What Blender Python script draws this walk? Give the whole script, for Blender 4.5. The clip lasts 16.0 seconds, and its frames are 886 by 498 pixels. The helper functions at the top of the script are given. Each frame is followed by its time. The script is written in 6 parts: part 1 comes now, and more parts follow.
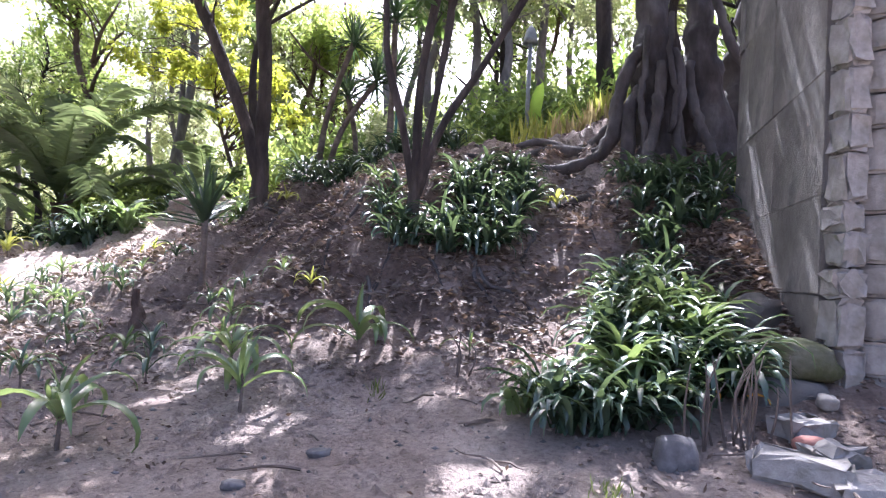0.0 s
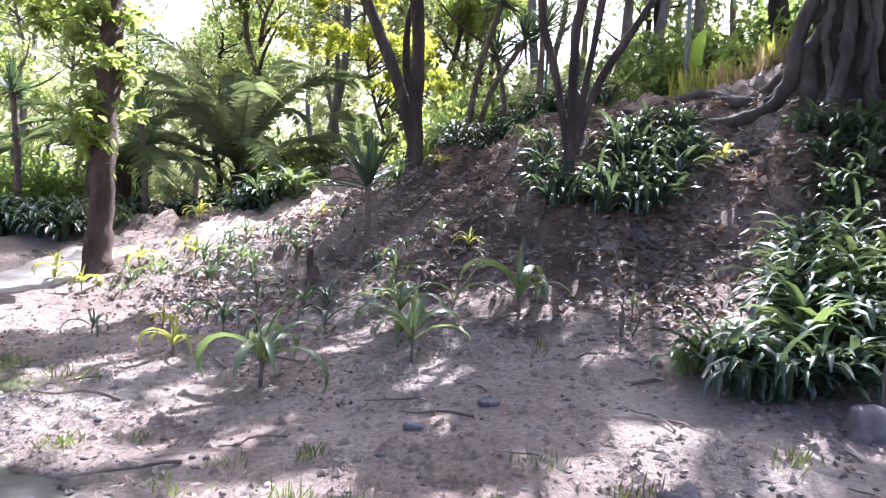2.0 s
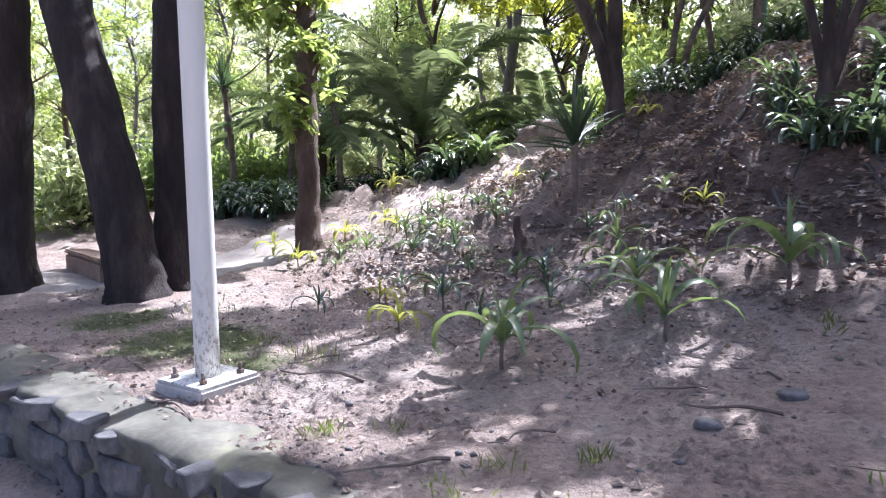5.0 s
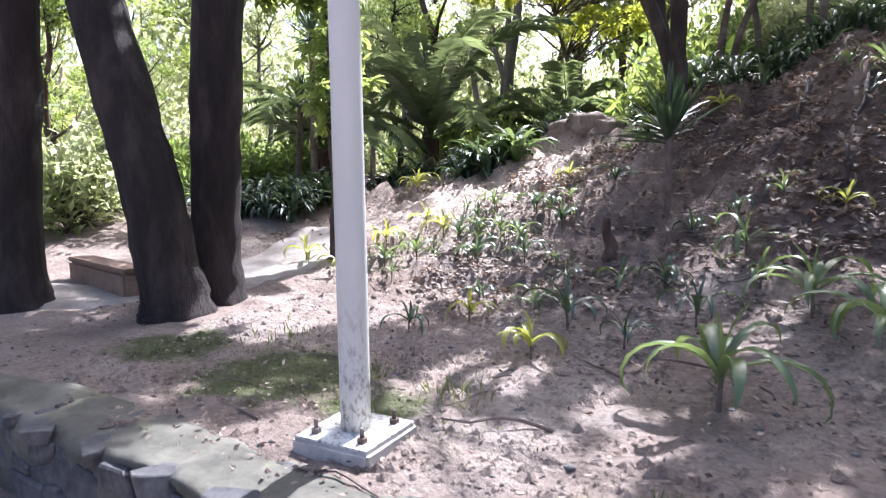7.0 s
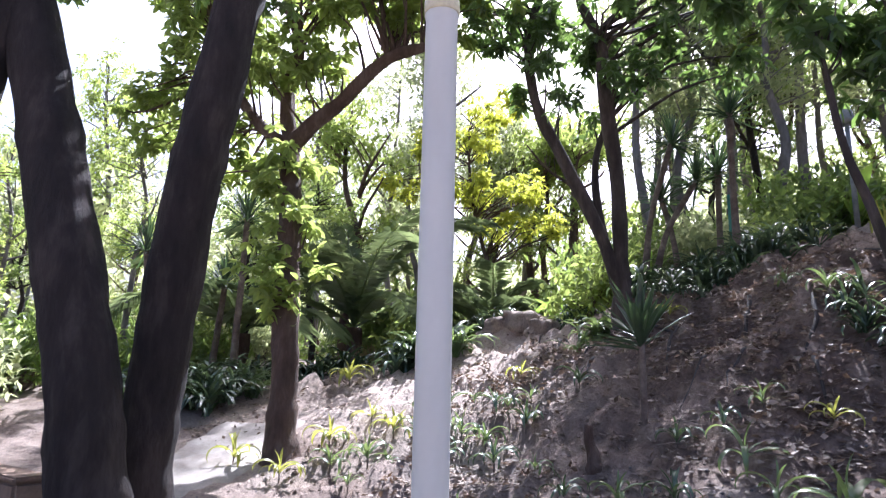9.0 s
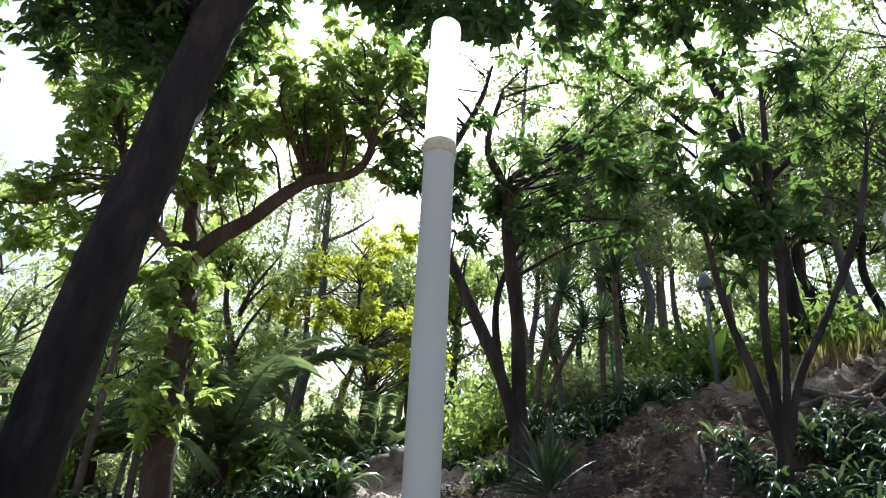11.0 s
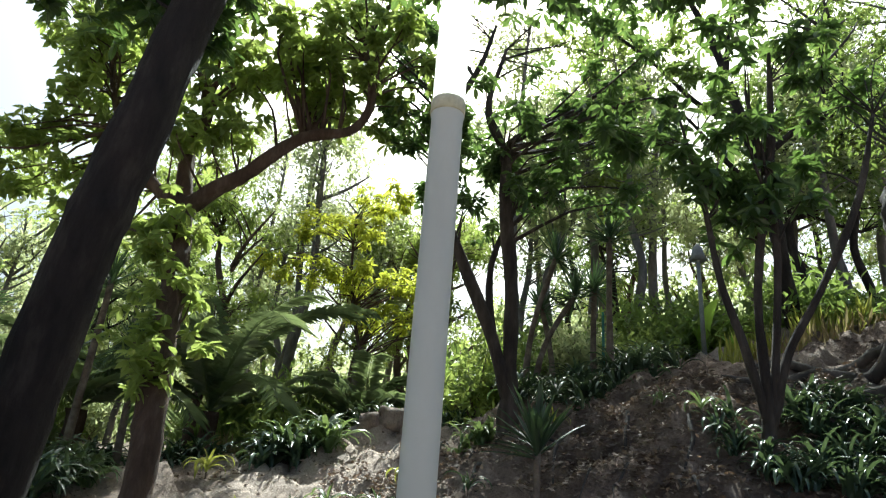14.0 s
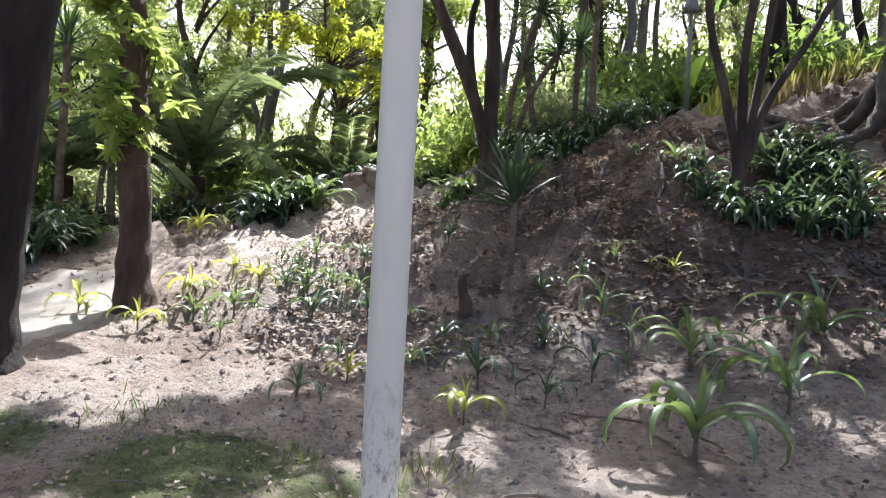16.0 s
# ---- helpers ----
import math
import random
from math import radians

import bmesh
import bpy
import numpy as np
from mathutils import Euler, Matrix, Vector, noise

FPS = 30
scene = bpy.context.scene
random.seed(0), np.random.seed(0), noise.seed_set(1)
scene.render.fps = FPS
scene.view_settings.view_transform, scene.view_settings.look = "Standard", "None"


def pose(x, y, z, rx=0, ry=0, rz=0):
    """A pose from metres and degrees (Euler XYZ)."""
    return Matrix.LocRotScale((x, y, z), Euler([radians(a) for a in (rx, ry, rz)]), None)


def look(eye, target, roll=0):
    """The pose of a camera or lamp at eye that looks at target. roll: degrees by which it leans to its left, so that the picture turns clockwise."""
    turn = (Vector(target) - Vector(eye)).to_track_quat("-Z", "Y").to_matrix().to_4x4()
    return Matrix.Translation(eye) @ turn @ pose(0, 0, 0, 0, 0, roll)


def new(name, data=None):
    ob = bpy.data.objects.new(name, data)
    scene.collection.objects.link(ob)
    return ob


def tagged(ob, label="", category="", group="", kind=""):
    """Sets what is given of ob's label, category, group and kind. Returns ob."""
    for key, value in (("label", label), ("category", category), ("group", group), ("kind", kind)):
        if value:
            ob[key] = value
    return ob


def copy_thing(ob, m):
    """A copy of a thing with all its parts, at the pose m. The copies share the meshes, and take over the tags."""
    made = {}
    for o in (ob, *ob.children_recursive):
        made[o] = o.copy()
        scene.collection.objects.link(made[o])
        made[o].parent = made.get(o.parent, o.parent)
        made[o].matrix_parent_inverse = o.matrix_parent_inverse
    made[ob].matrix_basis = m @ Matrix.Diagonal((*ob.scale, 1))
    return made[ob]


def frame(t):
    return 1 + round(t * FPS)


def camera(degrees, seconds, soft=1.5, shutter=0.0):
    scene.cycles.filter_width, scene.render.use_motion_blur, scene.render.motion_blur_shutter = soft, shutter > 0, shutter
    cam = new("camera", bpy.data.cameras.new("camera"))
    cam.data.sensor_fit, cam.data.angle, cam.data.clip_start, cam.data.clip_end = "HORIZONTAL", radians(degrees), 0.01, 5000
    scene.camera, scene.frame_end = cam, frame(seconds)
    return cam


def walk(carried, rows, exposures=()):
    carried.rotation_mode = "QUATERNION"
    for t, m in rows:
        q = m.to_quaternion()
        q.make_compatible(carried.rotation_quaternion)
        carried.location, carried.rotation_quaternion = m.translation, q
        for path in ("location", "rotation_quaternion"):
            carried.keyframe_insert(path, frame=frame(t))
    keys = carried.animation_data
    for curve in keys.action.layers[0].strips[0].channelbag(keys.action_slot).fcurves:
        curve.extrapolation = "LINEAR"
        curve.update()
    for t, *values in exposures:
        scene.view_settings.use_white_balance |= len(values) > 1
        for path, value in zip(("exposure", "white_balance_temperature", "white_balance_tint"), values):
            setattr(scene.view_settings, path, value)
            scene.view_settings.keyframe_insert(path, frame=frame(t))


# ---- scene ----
cam = camera(70.4, 16.0, soft=1.1, shutter=0.25)
# seconds, eye, target, roll
PATH = [
    (0, (-2.205, 0.866, 1.247), (-2.222, 2.865, 1.324), 3.1),
    (0.5, (-2.22, 0.83, 1.261), (-2.337, 2.822, 1.392), 3.3),
    (1, (-2.257, 0.815, 1.244), (-2.486, 2.799, 1.356), 3.2),
    (1.5, (-2.291, 0.801, 1.231), (-2.636, 2.771, 1.283), 2.4),
    (2, (-2.339, 0.782, 1.21), (-2.794, 2.728, 1.147), 2.9),
    (2.5, (-2.357, 0.758, 1.2), (-2.888, 2.678, 1.024), 2.3),
    (3, (-2.356, 0.783, 1.178), (-2.864, 2.699, 0.905), 2.0),
    (3.5, (-2.446, 0.877, 1.188), (-3.142, 2.741, 0.987), -0.7),
    (4, (-2.534, 1.008, 1.156), (-3.435, 2.787, 1.008), -0.4),
    (4.2, (-2.591, 1.023, 1.157), (-3.535, 2.779, 0.999), -0.5),
    (6.3, (-3.848, 1.149, 1.258), (-4.748, 2.916, 0.993), -0.4),
    (6.5, (-4.022, 1.155, 1.231), (-4.869, 2.942, 0.932), -0.7),
    (7, (-4.372, 1.196, 1.25), (-5.202, 3.005, 1.048), -0.8),
    (7.5, (-4.647, 1.26, 1.296), (-5.53, 3.054, 1.233), 0.8),
    (8, (-4.892, 1.207, 1.342), (-5.645, 3.06, 1.371), 0.9),
    (8.5, (-5.149, 1.12, 1.313), (-5.682, 3.035, 1.532), -0.0),
    (9, (-5.34, 1.218, 1.349), (-5.823, 3.119, 1.74), 1.3),
    (9.5, (-5.509, 1.295, 1.329), (-5.826, 3.196, 1.863), 1.4),
    (10, (-5.688, 1.233, 1.344), (-5.867, 3.14, 1.92), 0.7),
    (10.2, (-5.752, 1.163, 1.335), (-5.885, 3.06, 1.957), 1.0),
    (12.3, (-5.893, 1.165, 1.417), (-5.933, 2.941, 2.336), 4.0),
    (12.5, (-5.887, 1.161, 1.409), (-5.915, 2.939, 2.325), 4.4),
    (13, (-5.895, 1.165, 1.402), (-5.912, 2.959, 2.287), 4.6),
    (13.5, (-5.905, 1.202, 1.395), (-5.938, 3.042, 2.176), 4.4),
    (14, (-5.916, 1.214, 1.371), (-5.959, 3.092, 2.059), 4.5),
    (14.5, (-5.909, 1.235, 1.341), (-5.925, 3.161, 1.88), 4.4),
    (15, (-5.892, 1.218, 1.26), (-5.881, 3.195, 1.559), 4.4),
    (15.5, (-5.869, 1.231, 1.225), (-5.826, 3.227, 1.349), 3.7),
    (16, (-5.867, 1.258, 1.209), (-5.812, 3.257, 1.191), 3.0),
]
EXPOSURES = [(0.0, 2.17, 5450, 22), (3.0, 2.03, 5400, 22), (3.5, 2.25, 5350, 20), (4.1, 1.75, 5300, 20), (6.3, 1.8, 5550, 17), (8.0, 1.7, 5450, 20), (9.5, 1.53, 5350, 16), (12.3, 0.62, 5700, -10), (13.5, 0.67, 5750, -9), (14.5, 1.12, 5800, 1), (16.0, 1.55, 5750, 8)]
walk(cam, [(t, look(eye, target, roll)) for t, eye, target, roll in PATH], EXPOSURES)

# ---- sky, sun ----
SUN_EL, SUN_AZ = 53.0, 4.0     # degrees above the horizon, and to the right of +y
world = bpy.data.worlds.new("sky")
scene.world = world
world.use_nodes = True
wn = world.node_tree.nodes
sky = wn.new("ShaderNodeTexSky")
sky.sky_type, sky.sun_disc = "NISHITA", False
sky.sun_elevation, sky.sun_rotation = radians(SUN_EL), radians(SUN_AZ)
sky.air_density, sky.dust_density, sky.ozone_density = 0.8, 8.0, 0.6
wn["Background"].inputs[1].default_value = 0.115
world.node_tree.links.new(sky.outputs[0], wn["Background"].inputs[0])
sun_data = bpy.data.lights.new("sun", "SUN")
sun_data.energy, sun_data.angle, sun_data.color = 5.0, radians(0.55), (1.0, 0.96, 0.90)
sun = new("sun", sun_data)
sun_way = Vector((math.sin(radians(SUN_AZ)) * math.cos(radians(SUN_EL)), math.cos(radians(SUN_AZ)) * math.cos(radians(SUN_EL)), math.sin(radians(SUN_EL))))
sun.matrix_world = look(sun_way * 60, (0, 0, 0))


# ---- materials ----
def material(name):
    m = bpy.data.materials.new(name)
    m.use_nodes = True
    return m, m.node_tree.nodes, m.node_tree.links, m.node_tree.nodes["Principled BSDF"]


def ramp(nodes, links, source, stops):
    r = nodes.new("ShaderNodeValToRGB")
    while len(r.color_ramp.elements) < len(stops):
        r.color_ramp.elements.new(0.5)
    for e, (p, c) in zip(r.color_ramp.elements, stops):
        e.position, e.color = p, (*c, 1)
    links.new(source, r.inputs[0])
    return r.outputs[0]


def mixed(nodes, links, fac, a, b, mode="MIX"):
    m = nodes.new("ShaderNodeMix")
    m.data_type, m.blend_type = "RGBA", mode
    for s, v in ((m.inputs[0], fac), (m.inputs[6], a), (m.inputs[7], b)):
        if isinstance(v, (int, float)):
            s.default_value = v
        elif isinstance(v, tuple):
            s.default_value = (*v, 1)
        else:
            links.new(v, s)
    return m.outputs[2]


def noise_at(nodes, links, scale, detail=6.0, rough=0.6, stretch=None, coords="Object"):
    tc = nodes.new("ShaderNodeTexCoord")
    n = nodes.new("ShaderNodeTexNoise")
    n.inputs["Scale"].default_value, n.inputs["Detail"].default_value, n.inputs["Roughness"].default_value = scale, detail, rough
    source = tc.outputs[coords]
    if stretch:
        mp = nodes.new("ShaderNodeMapping")
        mp.inputs["Scale"].default_value = stretch
        links.new(source, mp.inputs[0])
        source = mp.outputs[0]
    links.new(source, n.inputs["Vector"])
    return n.outputs["Fac"]


def bumped(nodes, links, bsdf, height, strength, distance=0.02):
    b = nodes.new("ShaderNodeBump")
    b.inputs["Strength"].default_value, b.inputs["Distance"].default_value = strength, distance
    links.new(height, b.inputs["Height"])
    links.new(b.outputs[0], bsdf.inputs["Normal"])


def rough_surface(name, dark, mid, light, coarse, fine, bump, rough=0.9, stretch=None, distance=0.02, tint=None):
    """A matt surface with stains at a coarse and a fine scale, and relief."""
    m, n, l, p = material(name)
    a = ramp(n, l, noise_at(n, l, coarse, 5, 0.6, stretch), [(0.32, dark), (0.5, mid), (0.68, light)])
    b = ramp(n, l, noise_at(n, l, fine, 8, 0.7, stretch), [(0.3, (0.55, 0.55, 0.55)), (0.7, (1.0, 1.0, 1.0))])
    c = mixed(n, l, 0.75, a, b, "MULTIPLY")
    if tint:
        f = ramp(n, l, noise_at(n, l, tint[0], 4, 0.6), [(tint[1], (0, 0, 0)), (tint[1] + 0.12, (1, 1, 1))])
        c = mixed(n, l, f, c, tint[2])
    l.new(c, p.inputs["Base Color"])
    p.inputs["Roughness"].default_value = rough
    bumped(n, l, p, noise_at(n, l, fine, 9, 0.75, stretch), bump, distance)
    return m


def leaf_material(name, dark, light, glow, gloss=0.42, through_part=0.45, spread=0.5, sheen=0.5):
    """A leaf: colour varies leaf by leaf, light shines through in a yellower green."""
    m, n, l, p = material(name)
    g = n.new("ShaderNodeNewGeometry")
    c = ramp(n, l, g.outputs["Random Per Island"], [(0.0, dark), (spread, tuple((a + b) / 2 for a, b in zip(dark, light))), (1.0, light)])
    stain = ramp(n, l, noise_at(n, l, 7.0, 3, 0.5), [(0.35, (0.72, 0.72, 0.72)), (0.65, (1.1, 1.1, 1.1))])
    c = mixed(n, l, 0.8, c, stain, "MULTIPLY")
    l.new(c, p.inputs["Base Color"])
    p.inputs["Roughness"].default_value = gloss
    p.inputs["Specular IOR Level"].default_value = sheen
    t = n.new("ShaderNodeBsdfTranslucent")
    tone = mixed(n, l, 0.75, c, glow)
    l.new(tone, t.inputs[0])
    mix = n.new("ShaderNodeMixShader")
    mix.inputs[0].default_value = through_part
    l.new(p.outputs[0], mix.inputs[1])
    l.new(t.outputs[0], mix.inputs[2])
    l.new(mix.outputs[0], n["Material Output"].inputs[0])
    return m


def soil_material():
    """Pale trodden earth on the terrace, brown humus up the bank, sunlight painted on the far slope, crumbs at three
    scales.
    """
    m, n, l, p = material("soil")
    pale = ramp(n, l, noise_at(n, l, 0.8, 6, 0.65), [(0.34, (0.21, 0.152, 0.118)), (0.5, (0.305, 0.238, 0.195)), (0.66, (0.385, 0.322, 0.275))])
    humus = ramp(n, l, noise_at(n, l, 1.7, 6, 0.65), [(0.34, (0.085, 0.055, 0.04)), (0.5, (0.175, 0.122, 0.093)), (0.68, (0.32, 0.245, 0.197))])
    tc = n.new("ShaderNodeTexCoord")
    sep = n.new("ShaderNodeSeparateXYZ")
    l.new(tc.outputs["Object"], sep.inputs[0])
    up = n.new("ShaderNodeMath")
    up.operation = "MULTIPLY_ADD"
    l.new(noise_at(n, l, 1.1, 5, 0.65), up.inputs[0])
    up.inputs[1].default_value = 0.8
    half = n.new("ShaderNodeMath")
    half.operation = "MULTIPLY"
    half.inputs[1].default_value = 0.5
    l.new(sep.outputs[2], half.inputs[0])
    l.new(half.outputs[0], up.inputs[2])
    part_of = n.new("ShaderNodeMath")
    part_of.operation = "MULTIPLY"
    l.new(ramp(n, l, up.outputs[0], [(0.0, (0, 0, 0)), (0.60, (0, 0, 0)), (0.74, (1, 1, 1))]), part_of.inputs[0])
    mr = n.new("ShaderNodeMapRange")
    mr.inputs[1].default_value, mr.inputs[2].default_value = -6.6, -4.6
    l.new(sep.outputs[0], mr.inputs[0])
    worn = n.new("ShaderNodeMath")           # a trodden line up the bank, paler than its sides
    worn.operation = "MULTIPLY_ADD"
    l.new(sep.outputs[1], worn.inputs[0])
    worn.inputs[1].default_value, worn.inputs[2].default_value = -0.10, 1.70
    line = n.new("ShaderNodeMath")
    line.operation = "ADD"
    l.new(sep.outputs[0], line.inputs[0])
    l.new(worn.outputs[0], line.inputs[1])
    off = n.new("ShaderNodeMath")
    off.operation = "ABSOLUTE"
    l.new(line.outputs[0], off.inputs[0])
    # pale band wider than the tread, to paint sun patches into the gully
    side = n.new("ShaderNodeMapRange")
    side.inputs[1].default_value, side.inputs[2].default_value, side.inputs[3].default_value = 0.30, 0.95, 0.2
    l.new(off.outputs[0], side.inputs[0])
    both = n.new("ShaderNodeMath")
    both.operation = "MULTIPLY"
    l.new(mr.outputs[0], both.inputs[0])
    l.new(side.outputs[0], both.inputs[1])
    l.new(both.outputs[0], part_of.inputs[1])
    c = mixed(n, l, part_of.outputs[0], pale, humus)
    for place, size in (((-7.05, 4.45, 0.0), 0.95), ((-6.2, 4.15, 0.0), 0.5), ((-8.3, 4.7, 0.0), 0.7), ((-9.5, 13.1, 1.3), 1.1)):
        d = n.new("ShaderNodeVectorMath")
        d.operation = "DISTANCE"
        d.inputs[1].default_value = place
        l.new(tc.outputs["Object"], d.inputs[0])
        near = n.new("ShaderNodeMapRange")
        near.inputs[1].default_value, near.inputs[2].default_value, near.inputs[3].default_value, near.inputs[4].default_value = 0.2 * size, size, 0.62, 0.0
        l.new(d.outputs["Value"], near.inputs[0])
        add = n.new("ShaderNodeMath")
        add.operation = "ADD"
        l.new(near.outputs[0], add.inputs[0])
        l.new(noise_at(n, l, 3.5, 6, 0.7), add.inputs[1])
        c = mixed(n, l, ramp(n, l, add.outputs[0], [(0.72, (0, 0, 0)), (0.92, (1, 1, 1))]), c, (0.098, 0.106, 0.038))
    # sunlight painted into the earth of the far slope: two bright patches
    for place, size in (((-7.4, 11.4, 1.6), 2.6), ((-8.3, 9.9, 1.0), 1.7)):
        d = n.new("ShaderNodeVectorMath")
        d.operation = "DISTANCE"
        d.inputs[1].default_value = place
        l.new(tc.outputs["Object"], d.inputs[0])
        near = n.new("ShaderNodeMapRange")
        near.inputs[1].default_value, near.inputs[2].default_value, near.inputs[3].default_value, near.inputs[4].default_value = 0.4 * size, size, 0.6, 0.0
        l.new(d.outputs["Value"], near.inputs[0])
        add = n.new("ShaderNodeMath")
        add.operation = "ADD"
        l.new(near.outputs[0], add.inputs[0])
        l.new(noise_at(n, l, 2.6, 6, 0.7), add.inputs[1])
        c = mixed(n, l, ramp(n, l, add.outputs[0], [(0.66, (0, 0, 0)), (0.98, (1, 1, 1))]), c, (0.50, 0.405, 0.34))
    grit = ramp(n, l, noise_at(n, l, 26.0, 9, 0.75), [(0.32, (0.45, 0.43, 0.42)), (0.5, (0.9, 0.9, 0.9)), (0.72, (1.2, 1.2, 1.2))])
    c = mixed(n, l, 0.9, c, grit, "MULTIPLY")
    l.new(c, p.inputs["Base Color"])
    p.inputs["Roughness"].default_value = 0.95
    lumps = n.new("ShaderNodeMath")
    lumps.operation = "MULTIPLY_ADD"
    l.new(noise_at(n, l, 5.0, 5, 0.6), lumps.inputs[0])
    lumps.inputs[1].default_value = 1.6
    l.new(noise_at(n, l, 24.0, 9, 0.75), lumps.inputs[2])
    bumped(n, l, p, lumps.outputs[0], 0.9, 0.05)
    return m


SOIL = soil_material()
PATH = rough_surface("worn_concrete", (0.25, 0.215, 0.18), (0.35, 0.31, 0.27), (0.44, 0.40, 0.355), 1.6, 18.0, 0.3, 0.9)
MORTAR = rough_surface("old_mortar", (0.07, 0.066, 0.05), (0.125, 0.118, 0.092), (0.195, 0.182, 0.145), 2.2, 20.0, 0.5, 0.92, None, 0.02, (1.7, 0.53, (0.17, 0.165, 0.10)))
BASALT = rough_surface("volcanic_stone", (0.055, 0.055, 0.06), (0.12, 0.115, 0.115), (0.22, 0.205, 0.195), 3.0, 24.0, 0.8, 0.85)
ASHLAR = rough_surface("ashlar_stone", (0.24, 0.22, 0.19), (0.38, 0.35, 0.315), (0.50, 0.47, 0.43), 1.6, 16.0, 0.8, 0.92, None, 0.03, (2.3, 0.58, (0.17, 0.165, 0.13)))
RUBBLE = rough_surface("weathered_render", (0.115, 0.103, 0.09), (0.19, 0.172, 0.15), (0.30, 0.275, 0.245), 0.8, 9.0, 1.0, 0.95, None, 0.05, (1.3, 0.60, (0.10, 0.095, 0.085)))
BARK_DARK = rough_surface("dark_bark", (0.014, 0.010, 0.009), (0.038, 0.027, 0.024), (0.095, 0.072, 0.064), 4.0, 26.0, 1.0, 0.92, (1, 1, 0.3), 0.08)
BARK_BROWN = rough_surface("brown_bark", (0.072, 0.042, 0.031), (0.14, 0.088, 0.064), (0.215, 0.152, 0.118), 4.0, 28.0, 1.0, 0.92, (1, 1, 0.3), 0.06)
BARK_STEM = rough_surface("stem_bark", (0.028, 0.020, 0.017), (0.072, 0.054, 0.045), (0.15, 0.118, 0.10), 4.0, 26.0, 1.0, 0.92, (1, 1, 0.3), 0.05)
BARK_FIG = rough_surface("fig_bark", (0.045, 0.036, 0.032), (0.095, 0.08, 0.072), (0.18, 0.16, 0.145), 2.5, 14.0, 1.0, 0.9, (1, 1, 0.4), 0.04)
BARK_GREY = rough_surface("grey_bark", (0.10, 0.085, 0.075), (0.19, 0.165, 0.15), (0.31, 0.285, 0.26), 2.0, 12.0, 0.9, 0.9, (1, 1, 0.4), 0.03)
CONCRETE = rough_surface("cast_concrete", (0.36, 0.34, 0.31), (0.48, 0.46, 0.43), (0.58, 0.56, 0.53), 3.0, 30.0, 0.4, 0.9)
RUST = rough_surface("rusty_steel", (0.07, 0.045, 0.035), (0.15, 0.10, 0.075), (0.26, 0.21, 0.18), 12.0, 60.0, 0.5, 0.75)
CLAY = rough_surface("brown_masonry", (0.17, 0.105, 0.07), (0.27, 0.18, 0.125), (0.36, 0.26, 0.19), 1.5, 16.0, 0.6, 0.9)
BRICK = rough_surface("red_brick", (0.25, 0.10, 0.075), (0.36, 0.16, 0.12), (0.44, 0.24, 0.19), 4.0, 30.0, 0.5, 0.9)
MOSS = rough_surface("mossy_stone", (0.05, 0.055, 0.02), (0.10, 0.105, 0.04), (0.20, 0.185, 0.13), 2.5, 30.0, 0.9, 0.95, None, 0.02)
MOSS_SOIL = rough_surface("moss", (0.07, 0.10, 0.02), (0.13, 0.17, 0.04), (0.22, 0.25, 0.08), 2.5, 40.0, 0.8, 0.97)
GREY_STONE = rough_surface("grey_stone", (0.09, 0.083, 0.08), (0.165, 0.153, 0.147), (0.27, 0.255, 0.245), 3.0, 22.0, 0.7, 0.9)
GREEN_PAINT = rough_surface("green_paint", (0.03, 0.16, 0.13), (0.05, 0.22, 0.18), (0.09, 0.28, 0.23), 2.0, 20.0, 0.1, 0.5)
GREY_METAL = rough_surface("grey_metal", (0.18, 0.19, 0.20), (0.26, 0.27, 0.28), (0.34, 0.35, 0.36), 3.0, 20.0, 0.1, 0.5)


def post_paint():
    m, n, l, p = material("white_paint_flaked_at_foot")
    base = ramp(n, l, noise_at(n, l, 2.0, 5, 0.6, (1, 1, 0.3)), [(0.3, (0.54, 0.54, 0.50)), (0.7, (0.65, 0.65, 0.61))])
    speck = ramp(n, l, noise_at(n, l, 38.0, 8, 0.75, (1, 1, 0.45)), [(0.40, (1, 1, 1)), (0.50, (0, 0, 0))])
    tc = n.new("ShaderNodeTexCoord")
    sep = n.new("ShaderNodeSeparateXYZ")
    l.new(tc.outputs["Object"], sep.inputs[0])
    low = n.new("ShaderNodeMapRange")
    low.inputs[1].default_value, low.inputs[2].default_value, low.inputs[3].default_value, low.inputs[4].default_value = 0.12, 0.75, 1.0, 0.0
    l.new(sep.outputs[2], low.inputs[0])
    worn = mixed(n, l, 1.0, speck, low.outputs[0], "MULTIPLY")
    l.new(mixed(n, l, worn, base, (0.15, 0.12, 0.10)), p.inputs["Base Color"])
    p.inputs["Roughness"].default_value = 0.45
    bumped(n, l, p, noise_at(n, l, 38.0, 8, 0.75, (1, 1, 0.45)), 0.12, 0.01)
    return m


POST = post_paint()


def diffuser_material():
    m, n, l, p = material("opal_plastic")
    p.inputs["Base Color"].default_value, p.inputs["Roughness"].default_value = (0.92, 0.92, 0.90, 1), 0.35
    t = n.new("ShaderNodeBsdfTranslucent")
    t.inputs[0].default_value = (1.0, 0.99, 0.95, 1)
    mix = n.new("ShaderNodeMixShader")
    mix.inputs[0].default_value = 0.6
    l.new(p.outputs[0], mix.inputs[1])
    l.new(t.outputs[0], mix.inputs[2])
    p.inputs["Emission Color"].default_value, p.inputs["Emission Strength"].default_value = (1.0, 0.97, 0.88, 1), 1.2   # the lamp is lit
    l.new(mix.outputs[0], n["Material Output"].inputs[0])
    return m


OPAL = diffuser_material()
